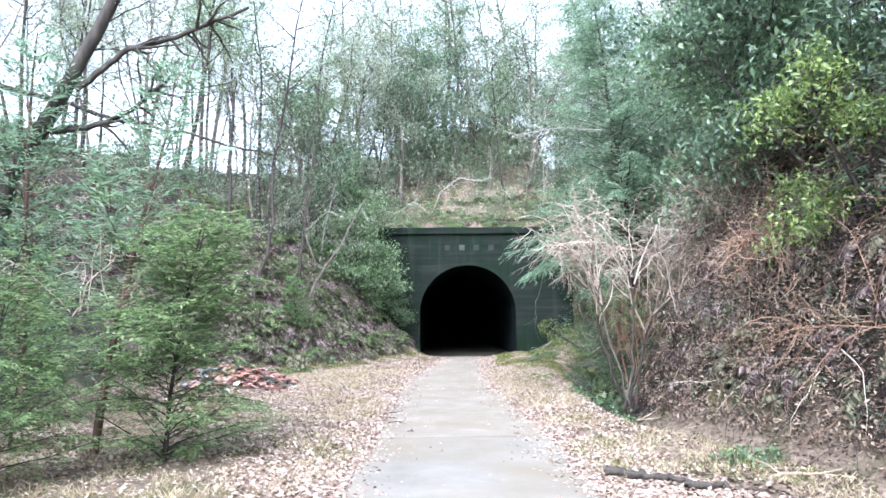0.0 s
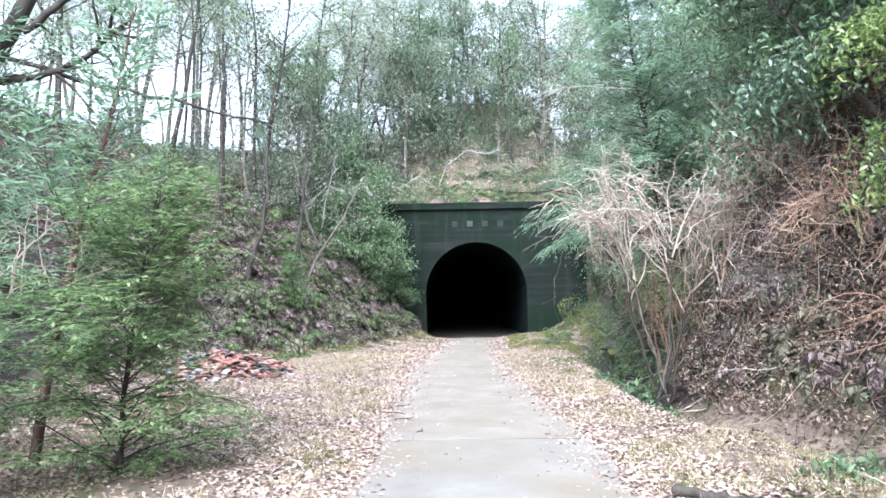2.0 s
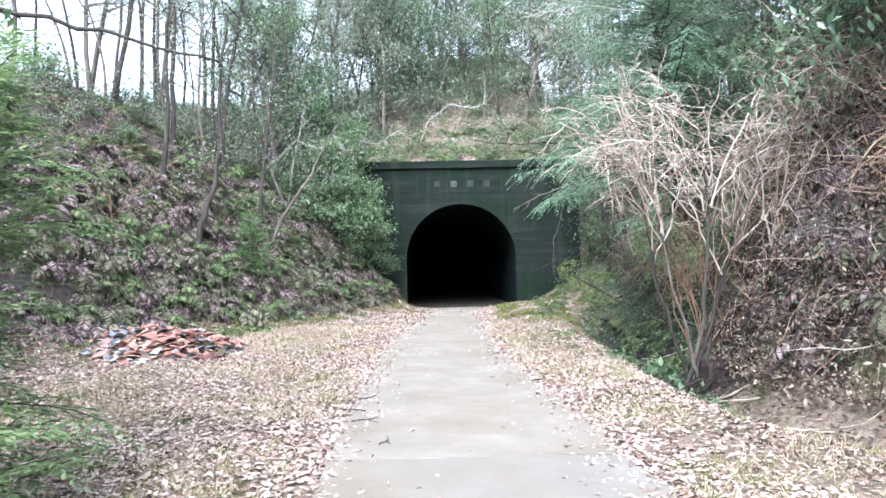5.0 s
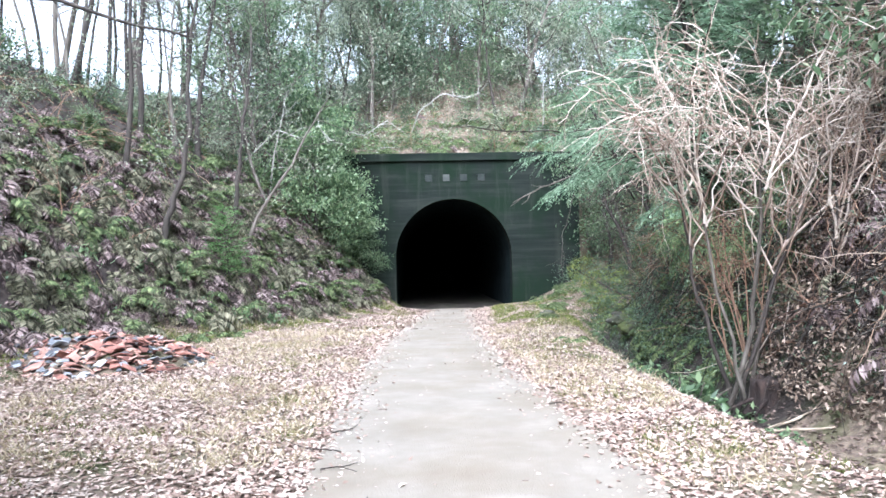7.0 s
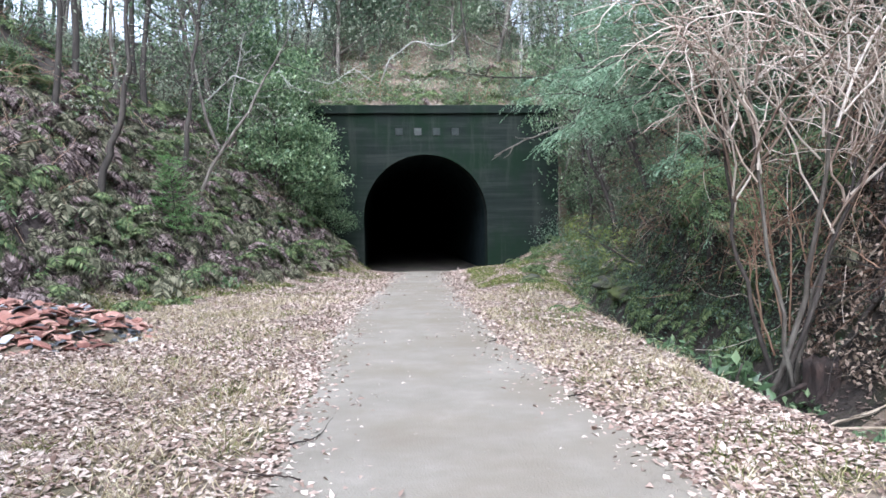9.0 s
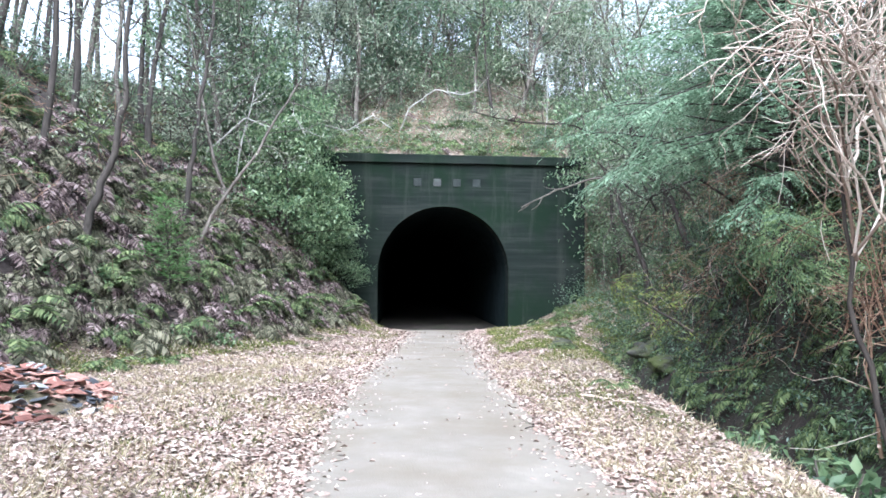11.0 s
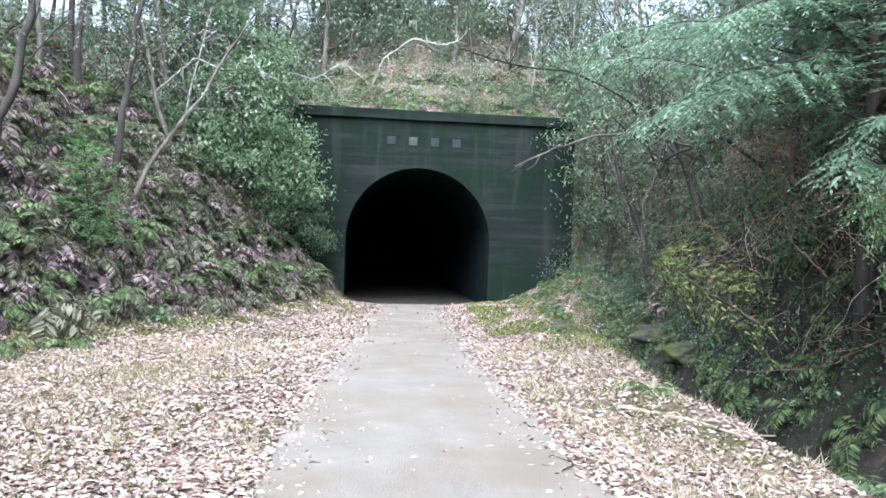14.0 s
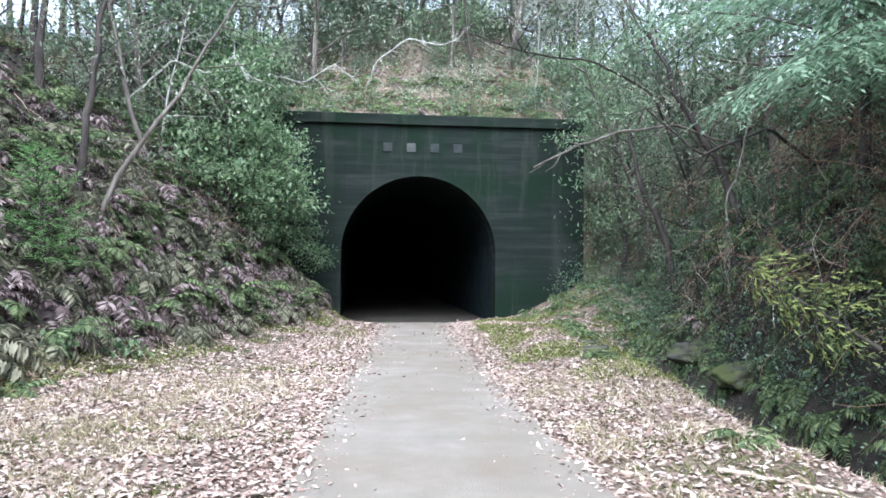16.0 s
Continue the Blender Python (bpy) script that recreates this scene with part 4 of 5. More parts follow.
# ---- undergrowth ----
shrubs = [make_shrub("shrub", 100 + i, 1.0, 0.8, 7, 6, 7, 0.095, (LEAF_DARK, LEAF_MID, LEAF_GREY, LEAF_FRESH)[i], BARK, ("low shrub with dark green leaves", "low shrub with green leaves", "low shrub with dull grey-green leaves", "low shrub with fresh green leaves")[i]) for i in range(4)]
strew(shrubs, spots(34, -14, -3, 12, 42, lambda x, y: x < toe_left(y) - 3.4, 0.9) + spots(9, 4.6, 12, 5, 16, lambda x, y: x > toe_right(y) + 1.2, 0.85) + spots(22, 4.6, 12, 16, 40, lambda x, y: x > toe_right(y) + 0.3, 0.85) + spots(40, -4, 9, 38.2, 48, lambda x, y: True, 0.8) + spots(10, -13, -7, 8, 17, lambda x, y: True, 1.2), 0.7, 1.5, 12, group="undergrowth shrubs")
ferns = [make_fern(110 + i, (FERN_GREEN, FERN_BROWN, FERN_BROWN, FERN_GREEN)[i], ("green fern on the bank", "withered purple-brown fern on the bank", "withered brown fern with hanging fronds", "small green fern on the bank")[i], 10, (0.8, 0.85, 0.7, 0.6)[i], (1.0, 1.25, 1.3, 0.9)[i]) for i in range(4)]
strew(ferns[1:3] + ferns[:1] + ferns[3:], spots(205, -10, -1.4, 18.5, 36.5, lambda x, y: toe_left(y) - 4.6 < x < toe_left(y) - 0.02, 0.33), 0.75, 1.35, 22)
for x, y in spots(34, -4, 6.2, 38.0, 41.5, lambda x, y: True, 0.45) + spots(40, 4, 8.5, 16.5, 36, lambda x, y: toe_right(y) - 0.2 < x < toe_right(y) + 1.6, 0.45):
    again(ferns[dice.choice((0, 0, 3, 2))], x, y, dice.uniform(0, 360), dice.uniform(0.55, 1.0), (dice.uniform(-20, 20), dice.uniform(-20, 20)))

for i, x, y, sz in ((0, -9, 2, 1.1), (1, -11, -4, 1.2), (2, 8.5, 3, 1.1), (3, 9.5, -2, 1.2), (1, -7, -12, 1.2), (2, 7, -11, 1.2), (0, -2, -18, 1.3), (3, 3.5, -19, 1.2), (0, 10, -8, 1.3), (2, -13, 3, 1.2)):
    again(full_trees[i], x, y, 40 * i + 11 * x, sz)

for x, y in spots(22, 5.0, 8.2, 17, 34, lambda x, y: toe_right(y) + 0.2 < x < toe_right(y) + 2.2, 0.7):
    again(shrubs[dice.choice((0, 1, 3, 3))], x, y, dice.uniform(0, 360), dice.uniform(0.6, 1.0), (0, -25))


# ---- carpets of small plants and fallen leaves ----
def rough_normal(x, y, e=0.15):
    return unit(np.array([height(x - e, y) - height(x + e, y), height(x, y - e) - height(x, y + e), 2 * e]))


def fern_carpet(name, where, mat, seed, length, droop, label):
    """Many ferns in one mesh, each turned and tilted to its slope."""
    rng = np.random.default_rng(seed)
    g = Geo()
    kinds = [fern_geo(seed + k, 8, length, droop) for k in range(3)]
    kinds = [(np.concatenate(k.v), np.concatenate(k.f)) for k in kinds]
    for x, y in where:
        v, f = kinds[rng.integers(3)]
        n = unit(rough_normal(x, y) + np.array([0, 0, 0.9]) + rng.normal(0, 0.15, 3))
        q = np.array((Matrix.Rotation(rng.uniform(0, 6.28), 3, "Z")))
        t = np.array(Vector((0, 0, 1)).rotation_difference(Vector(n)).to_matrix())
        g.add((v * rng.uniform(0.6, 1.3)) @ (t @ q).T + np.array([x, y, height(x, y) + 0.02]), f)
    return tagged(g.put(name, mat), label, "ferns", kind="stuff")


def leaf_carpet(name, where, mat, seed, per, size, high, label, spread=0.16, category="undergrowth", width=0.45):
    """Low clumps of leaves over a slope, in one mesh."""
    rng = np.random.default_rng(seed)
    g, base = Geo(), np.array([(x, y, height(x, y)) for x, y in where])
    pos = np.repeat(base, per, axis=0)
    n = len(pos)
    tall = np.repeat(rng.uniform(0.3, 1.0, len(base)) * high, per)
    pos = pos + rng.normal(0, spread, (n, 3)) * np.array([1, 1, 0.3])
    pos[:, 2] += tall * rng.uniform(0.0, 1.0, n)
    add_leaves(g, pos, rng.normal(0, 1, (n, 3)) + np.array([0, 0, 0.15]), np.array([0, 0, 1.0]) + rng.normal(0, 0.5, (n, 3)), size * rng.uniform(0.6, 1.3, n), size * width * rng.uniform(0.7, 1.2, n))
    return tagged(g.put(name, mat), label, category, kind="stuff")


def scatter(n, x0, x1, y0, y1, keep):
    got = []
    while len(got) < n:
        x, y = dice.uniform(x0, x1), dice.uniform(y0, y1)
        if keep(x, y):
            got.append((x, y))
    return got


on_left = lambda a, b: (lambda x, y: toe_left(y) - b < x < toe_left(y) - a)
on_right = lambda a, b: (lambda x, y: toe_right(y) + a < x < toe_right(y) + b)
fern_carpet("withered_ferns", scatter(480, -11, -1.3, 17, 36.8, on_left(-0.05, 4.4)), FERN_BROWN, 201, 0.62, 1.3, "withered brown ferns covering the bank")
fern_carpet("olive_ferns", scatter(520, -9, -1.3, 18, 36, on_left(-0.1, 3.6)), FERN_DULL, 205, 0.75, 1.3, "hanging olive ferns low on the bank")
fern_carpet("green_ferns", scatter(300, -13, -1.3, 14, 40, on_left(0.2, 7.0)), FERN_GREEN, 211, 0.6, 1.0, "green ferns growing among withered ones")
leaf_carpet("undergrowth", scatter(1300, -22, -1.5, 8, 46, on_left(0.2, 13)), LEAF_MID, 301, 9, 0.09, 0.35, "low green undergrowth on the bank")
leaf_carpet("undergrowth", scatter(1500, -22, -1.5, 8, 46, on_left(0.2, 13)), LEAF_DARK, 302, 8, 0.09, 0.4, "dark green undergrowth on the bank")
leaf_carpet("undergrowth", scatter(1700, 4.5, 15, 14, 44, on_right(-0.1, 7)), LEAF_DARK, 303, 10, 0.09, 0.5, "dark green creepers on the earth bank")
leaf_carpet("undergrowth", scatter(700, 4.5, 15, -2, 44, on_right(0.3, 7)), LEAF_DARK, 304, 9, 0.09, 0.5, "scattered dark creepers on the earth bank")
hill = lambda x, y: y > 38.0
leaf_carpet("undergrowth", scatter(2200, -9, 11, 38, 58, hill), LEAF_MID, 305, 12, 0.12, 0.6, "green undergrowth on the hill above the tunnel", 0.22)
leaf_carpet("undergrowth", scatter(1500, -9, 11, 38, 58, hill), LEAF_GREY, 306, 12, 0.12, 0.8, "grey-green undergrowth on the hill above the tunnel", 0.22)


def verge(x, y):
    return toe_left(y) - 0.3 < x < ditch_mid(y) - 0.35 and y < 36.9


def leaf_litter(name, where, seed, size, label, lift=0.012, mat=None):
    rng = np.random.default_rng(seed)
    n = len(where)
    pos = np.array([(x, y, height(x, y)) for x, y in where])
    pos[:, 2] += rng.uniform(0.004, lift + 0.02, n)
    way = rng.normal(0, 1, (n, 3)) * np.array([1, 1, 0.14])
    up = np.array([0, 0, 1.0]) + rng.normal(0, 0.22, (n, 3))
    g = Geo()
    add_leaves(g, pos, way, up, size * rng.uniform(0.55, 1.35, n), size * 0.7 * rng.uniform(0.6, 1.25, n), rng.uniform(-0.35, 0.4, (n, 1)))
    return tagged(g.put(name, mat or DEAD_LEAF), label, "fallen leaves", kind="stuff")


def near_path(x, y):
    """Leaves lie thick on the verges, thin on the path, and drift over its edges."""
    off = abs(x - path_mid(y)) - path_half(y)
    w = 0.9 * noise.noise((x * 0.8, y * 0.8, 31))
    bare = 0.14 if (x + w > 2.8 and y + 2 * w < 10.5) or x + w > 3.5 or (x + w < -2.4 and y + w < 8.6) else 1.0
    if off > 0.05:
        return verge(x, y) and dice.random() < bare and dice.random() < 0.25 + 0.75 * max(0.0, min(1.0, 0.72 + 1.5 * noise.noise((x * 0.6, y * 0.6, 2)) + 0.6 * noise.noise((x * 1.9, y * 1.9, 12))))
    drift = 0.15 + 0.22 * max(0.0, noise.noise((x * 0.4, y * 0.7, 52)) + 0.25)
    return dice.random() < 0.014 + 0.75 * math.exp(off / drift) + (0.05 if y > 24 else 0.0)


leaf_litter("fallen_leaves", scatter(165000, -7, 5, 3, 24, near_path), 401, 0.062, "pinkish brown fallen leaves over the verges")
leaf_litter("fallen_leaves", scatter(16000, -8, 6, -8, 3, near_path), 406, 0.07, "brown fallen leaves by the path")
leaf_litter("fallen_leaves", scatter(42000, -6, 6, 24, 37, near_path), 402, 0.072, "brown fallen leaves in front of the tunnel")
leaf_litter("fallen_leaves", scatter(16000, -18, -2, 8, 44, on_left(0.0, 12)), 403, 0.12, "brown fallen leaves on the wooded bank, dimmed in colour", 0.05, BANK_LEAF)
leaf_litter("fallen_leaves", scatter(26000, 4.2, 14, 2, 40, on_right(0.0, 5)), 404, 0.085, "brown fallen leaves on the earth bank, dimmed in colour", 0.05, BANK_LEAF)
leaf_litter("fallen_leaves", scatter(20000, 4.3, 10, 6, 17, on_right(0.15, 4.5)), 408, 0.08, "pale fallen leaves caught on the bank", 0.05)
leaf_litter("fallen_leaves", scatter(9000, 2.6, 8.4, 28.5, 36.9, lambda x, y: x > path_mid(y) + path_half(y) + 0.2 and noise.noise((x * 0.9, y * 0.9, 61)) > -0.35), 407, 0.085, "brown fallen leaves on the mound by the portal")
leaf_litter("fallen_leaves", scatter(5000, -5, 8, 38, 48, hill), 405, 0.14, "brown fallen leaves on the hill", 0.05)


def grass(name, where, mat, seed, high, label):
    rng = np.random.default_rng(seed)
    base = np.array([(x, y, height(x, y) - 0.01) for x, y in where])
    pos = np.repeat(base, 14, axis=0) + rng.normal(0, 0.055, (len(base) * 14, 3)) * np.array([1, 1, 0])
    n = len(pos)
    g = Geo()
    add_leaves(g, pos, rng.normal(0, 0.75, (n, 3)) * np.array([1, 1, 0.1]) + np.array([0, 0, 0.62]), rng.normal(0, 1, (n, 3)), high * rng.uniform(0.4, 1.2, n), 0.0055, 0.1)
    return tagged(g.put(name, mat), label, "grass", kind="stuff")


grass("dry_grass", scatter(2400, -5.8, 4.2, 5, 24, lambda x, y: verge(x, y) and abs(x - path_mid(y)) > path_half(y) + 0.15 and noise.noise((x * 0.5, y * 0.5, 9)) > -0.12), STRAW, 501, 0.16, "dry straw-coloured grass on the verges")
grass("green_grass", scatter(1300, -5.5, 4.2, 6, 34, lambda x, y: verge(x, y) and abs(x - path_mid(y)) > path_half(y) + 0.2 and noise.noise((x * 0.7, y * 0.7, 4)) > 0.12), GRASS, 502, 0.13, "short yellowish green grass on the verges")

leaf_carpet("moss", scatter(2600, 1.6, 4.4, 23, 35.5, lambda x, y: abs(x - path_mid(y)) > path_half(y) + 0.45 and x < ditch_mid(y) - 0.3 and noise.noise((x * 0.8, y * 0.8, 6)) > -0.15), GRASS, 311, 12, 0.045, 0.05, "yellow-green moss on the mound by the tunnel", 0.07, "moss", 0.6)
leaf_carpet("moss", scatter(1500, 3.2, 6.8, 29, 36.6, lambda x, y: noise.noise((x * 0.7, y * 0.7, 16)) > -0.1), GRASS, 315, 11, 0.05, 0.06, "yellow-green moss on the mound beside the portal", 0.08, "moss", 0.6)
fern_carpet("mound_ferns", scatter(70, 4.4, 8.6, 28, 37, lambda x, y: x > 4.2 + (36 - y) * 0.12), FERN_GREEN, 241, 0.6, 1.1, "dark green ferns on the mound by the portal")
leaf_carpet("undergrowth", scatter(700, 5.6, 10.5, 29, 38, lambda x, y: x > 5.6 + (36.5 - y) * 0.05), LEAF_DARK, 316, 12, 0.1, 1.3, "dark leafy undergrowth beside the portal", 0.25)
leaf_carpet("moss", scatter(1300, -6.5, -1.0, 17, 36, lambda x, y: toe_left(y) - 0.1 < x < toe_left(y) + 0.8 and x < path_mid(y) - path_half(y) - 0.3 and noise.noise((x * 0.8, y * 0.8, 7)) > -0.05), GRASS, 312, 12, 0.045, 0.05, "yellow-green moss along the foot of the bank", 0.07, "moss", 0.6)

def vine_tangle(name, where, mat, seed, label):
    """Dry vines and twigs that trail over a slope, in one mesh."""
    rng = np.random.default_rng(seed)
    g = Geo()
    for x, y in where:
        n = rough_normal(x, y)
        p = np.array([x, y, height(x, y)]) + n * 0.06
        d = rng.normal(0, 1, 3)
        d = unit(d - n * d.dot(n) + n * 0.25 + np.array([0, 0, -0.2]))
        line = wander(rng, p, d, rng.uniform(0.5, 1.6), 6, 0.24, -0.05)
        add_tube(g, line, taper(rng.uniform(0.005, 0.012), 0.003, 7), 3)
    return tagged(g.put(name, mat), label, "dry vines", kind="stuff")


vine_tangle("dry_vines", scatter(1700, 4.2, 10, 4, 30, on_right(0.0, 3.6)), RUST_BARK, 601, "rust-brown dry vines trailing over the bank")
vine_tangle("hanging_roots", scatter(700, 4, 9, 13, 32, on_right(-0.15, 0.7)), ROOT_BARK, 605, "dark roots hanging down the earth cliff")
vine_tangle("dry_vines", scatter(450, 4.2, 10, 4, 36, on_right(0.0, 3.6)), PALE_BARK, 602, "tan dry vines trailing over the bank")
vine_tangle("dry_vines", scatter(700, -14, -2, 12, 38, on_left(0.8, 8)), RUST_BARK, 603, "dry brown stems among the ferns")
vine_tangle("dry_vines", scatter(500, -5, 9, 38, 46, hill), GREY_TWIG, 604, "grey dry stems above the portal")
leaf_carpet("ditch_plants", scatter(2300, 4, 8, 16, 33, on_right(-0.25, 1.2)), LEAF_DARK, 314, 10, 0.065, 0.25, "dark leafy creepers hanging over the earth cliff")
leaf_carpet("ditch_plants", scatter(750, 2.5, 6.5, 15.8, 33, lambda x, y: ditch_mid(y) - 0.3 < x < toe_right(y) + 0.5), LEAF_DARK, 313, 9, 0.065, 0.28, "dark leafy plants along the ditch")
fern_carpet("ditch_ferns", scatter(170, 2.8, 7.5, 16, 36, lambda x, y: ditch_mid(y) + 0.4 < x < toe_right(y) + 1.5), FERN_GREEN, 221, 0.55, 1.2, "small green ferns on the earth cliff")
fern_carpet("rim_ferns", scatter(65, -3.8, 6.3, 37.9, 40.5, hill), FERN_GREEN, 231, 0.75, 1.0, "pale green ferns on the rim above the portal")


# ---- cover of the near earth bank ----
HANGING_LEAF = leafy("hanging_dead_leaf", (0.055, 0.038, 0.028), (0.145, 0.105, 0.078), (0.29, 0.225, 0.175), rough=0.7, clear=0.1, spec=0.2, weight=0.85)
foot = lambda a, b: (lambda x, y: toe_right(y) + a < x < toe_right(y) + b)
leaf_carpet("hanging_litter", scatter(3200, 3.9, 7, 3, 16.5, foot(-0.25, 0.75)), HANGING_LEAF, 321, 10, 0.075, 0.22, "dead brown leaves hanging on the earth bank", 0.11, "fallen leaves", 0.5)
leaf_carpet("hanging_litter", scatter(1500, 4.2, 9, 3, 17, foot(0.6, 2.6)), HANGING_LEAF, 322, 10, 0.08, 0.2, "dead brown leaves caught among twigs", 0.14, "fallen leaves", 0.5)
leaf_carpet("bank_creepers", scatter(420, 3.9, 7, 3, 16, foot(-0.1, 0.9)), LEAF_DARK, 323, 8, 0.065, 0.2, "small dark creepers on the earth bank", 0.1)
fern_carpet("bank_ferns", scatter(120, 3.9, 7.5, 4, 16.5, foot(0.05, 1.4)), FERN_BROWN, 251, 0.55, 1.3, "withered ferns hanging on the earth bank")
fern_carpet("bank_ferns", scatter(60, 3.9, 7.5, 4, 16.5, foot(0.0, 1.2)), FERN_DULL, 255, 0.5, 1.3, "olive ferns hanging on the earth bank")
vine_tangle("bank_twigs", scatter(800, 3.9, 8, 4, 16.5, foot(0.0, 2.4)), DARK_BARK, 606, "dark thin twigs trailing down the earth bank")
leaf_litter("fallen_leaves", scatter(9000, 2.5, 5.9, 3, 15, lambda x, y: 2.7 + 0.6 * noise.noise((y * 0.7, x * 0.4, 71)) < x < toe_right(y) + 0.1), 409, 0.065, "brown leaves at the foot of the bank, dimmed in colour", 0.02, BANK_LEAF)


# ---- portal details ----
PLAQUE = matter("pale_stone_plaque", [(0.3, (0.028, 0.031, 0.029)), (0.7, (0.055, 0.058, 0.053))], scale=6, bump=0.4, fine=30)
DARK_PLAQUE = matter("stained_stone_plaque", [(0.3, (0.011, 0.014, 0.013)), (0.7, (0.024, 0.028, 0.025))], scale=6, bump=0.4, fine=30)


def block(x0, x1, y0, y1, z0, z1, c=0.01):
    """A box whose front edges are chamfered."""
    v = [(x0 + c, y0, z0 + c), (x1 - c, y0, z0 + c), (x1 - c, y0, z1 - c), (x0 + c, y0, z1 - c), (x0, y0 + c, z0), (x1, y0 + c, z0), (x1, y0 + c, z1), (x0, y0 + c, z1), (x0, y1, z0), (x1, y1, z0), (x1, y1, z1), (x0, y1, z1)]
    f = [(0, 1, 2, 3)] + [(a, 4 + a, 4 + (a + 1) % 4, (a + 1) % 4) for a in range(4)] + [(4 + a, 8 + a, 8 + (a + 1) % 4, 4 + (a + 1) % 4) for a in range(4)] + [(11, 10, 9, 8)]
    return v, f


for x, m in ((0.22, DARK_PLAQUE), (0.96, PLAQUE), (1.69, DARK_PLAQUE), (2.43, DARK_PLAQUE)):
    add_to_portal("plaque", *block(x - 0.14, x + 0.14, FACE - 0.035, FACE + 0.02, 4.87, 5.15), m, "small square stone set in the wall")

# ---- heap of broken roof tiles ----
TILE_RED = matter("red_clay_tile", [(0.2, (0.10, 0.042, 0.032)), (0.5, (0.25, 0.115, 0.088)), (0.8, (0.40, 0.25, 0.20))], scale=5, rough=0.7, bump=0.3, pieces="object")
TILE_GREY = matter("grey_glazed_tile", [(0.2, (0.04, 0.042, 0.048)), (0.5, (0.13, 0.135, 0.145)), (0.8, (0.42, 0.43, 0.44))], scale=5, rough=0.45, bump=0.2, pieces="object")


def tile_mesh(seed, material):
    """A broken piece of a curved clay tile."""
    r = random.Random(seed)
    w, l, bend, t = r.uniform(0.08, 0.17), r.uniform(0.10, 0.24), r.uniform(0.02, 0.05), 0.016
    verts, n = [], 5
    for lift in (0, t):
        for i in range(n):
            u = i / (n - 1) * 2 - 1
            jag = r.uniform(-0.02, 0.02)
            for s in (-1, 1):
                verts.append((u * w, s * l / 2 + (jag if s > 0 else -jag * 0.6) + u * 0.02 * s, lift + bend * (1 - u * u)))
    faces = []
    for i in range(n - 1):
        a = i * 2
        faces += [(a, a + 1, a + 3, a + 2), (a + 2 * n, a + 2 * n + 2, a + 2 * n + 3, a + 2 * n + 1), (a, a + 2, a + 2 * n + 2, a + 2 * n), (a + 1, a + 2 * n + 1, a + 2 * n + 3, a + 3)]
    faces += [(0, 2 * n, 2 * n + 1, 1), (2 * n - 2, 2 * n - 1, 4 * n - 1, 4 * n - 2)]
    me = bpy.data.meshes.new("tile")
    me.from_pydata(verts, [], faces)
    me.materials.append(material)
    return me


def build_heap():
    cx, cy, ax, ay, top = -5.1, 18.55, 1.45, 1.55, 0.46
    heap = thing("tile_heap", cx, cy, height(cx, cy), "heap of broken red and grey roof tiles", "rubble heap")
    r = random.Random(21)

    def rise(x, y):
        q = (x / ax) ** 2 + (y / ay) ** 2
        return height(cx + x, cy + y) - height(cx, cy) + max(0.0, top * (1 - q)) * (0.85 + 0.4 * noise.noise((x * 2.2, y * 2.2, 12)))
    n, verts, faces = 18, [], []
    for j in range(n + 1):
        for i in range(n + 1):
            x, y = (i / n * 2 - 1) * ax * 1.02, (j / n * 2 - 1) * ay * 1.02
            verts.append((x, y, rise(x, y) - 0.03))
    for j in range(n):
        for i in range(n):
            a = j * (n + 1) + i
            faces.append((a, a + 1, a + n + 2, a + n + 1))
    shade(part("rubble", verts, faces, SOIL, heap, "earth and crushed tile under the heap"))
    reds, greys = [tile_mesh(i, TILE_RED) for i in range(7)], [tile_mesh(30 + i, TILE_GREY) for i in range(5)]
    for name, kinds, material, count in (("red_grit", reds, TILE_RED, 420), ("grey_grit", greys, TILE_GREY, 260)):
        verts, faces = [], []
        for _ in range(count):
            a, q = r.uniform(0, 6.283), math.sqrt(r.random()) * 1.12
            x, y = ax * q * math.cos(a), ay * q * math.sin(a)
            m = pose(x, y, rise(x, y) - 0.005, r.uniform(-30, 30), r.uniform(-30, 30), r.uniform(0, 360)) @ Matrix.Scale(r.uniform(0.25, 0.5), 4)
            me, base = r.choice(kinds), len(verts)
            verts += [m @ v.co for v in me.vertices]
            faces += [tuple(base + k for k in p.vertices) for p in me.polygons]
        tagged(part(name, verts, faces, material, heap), kind="stuff")
    for _ in range(298):
        a, q = r.uniform(0, 6.283), math.sqrt(r.random()) * 1.06
        x, y = ax * q * math.cos(a), ay * q * math.sin(a)
        ob = new("tile", r.choice(greys) if r.random() < (0.65 if x < -0.3 else 0.35) else r.choice(reds))
        ob.parent = heap
        ob.matrix_basis = pose(x, y, rise(x, y) + r.uniform(-0.01, 0.04), r.uniform(-28, 28), r.uniform(-28, 28), r.uniform(0, 360)) @ Matrix.Scale(r.uniform(0.5, 0.95), 4)


build_heap()

# ---- stump, logs and sticks ----
ROT = matter("rotten_dark_wood", [(0.25, (0.007, 0.005, 0.0045)), (0.55, (0.02, 0.0125, 0.01)), (0.8, (0.06, 0.037, 0.028))], scale=9, bump=1.0, fine=30, stretch=(1, 1, 0.3))
STICK = matter("bleached_stick", [(0.25, (0.16, 0.12, 0.085)), (0.5, (0.30, 0.24, 0.18)), (0.8, (0.46, 0.39, 0.31))], scale=5, bump=0.5, fine=40)
STONE = matter("mossy_rock", [(0.3, (0.022, 0.021, 0.018)), (0.7, (0.075, 0.07, 0.06))], scale=4, bump=0.8, fine=20, patch=((0.06, 0.07, 0.02), 2.5, 0.4, 0.58))
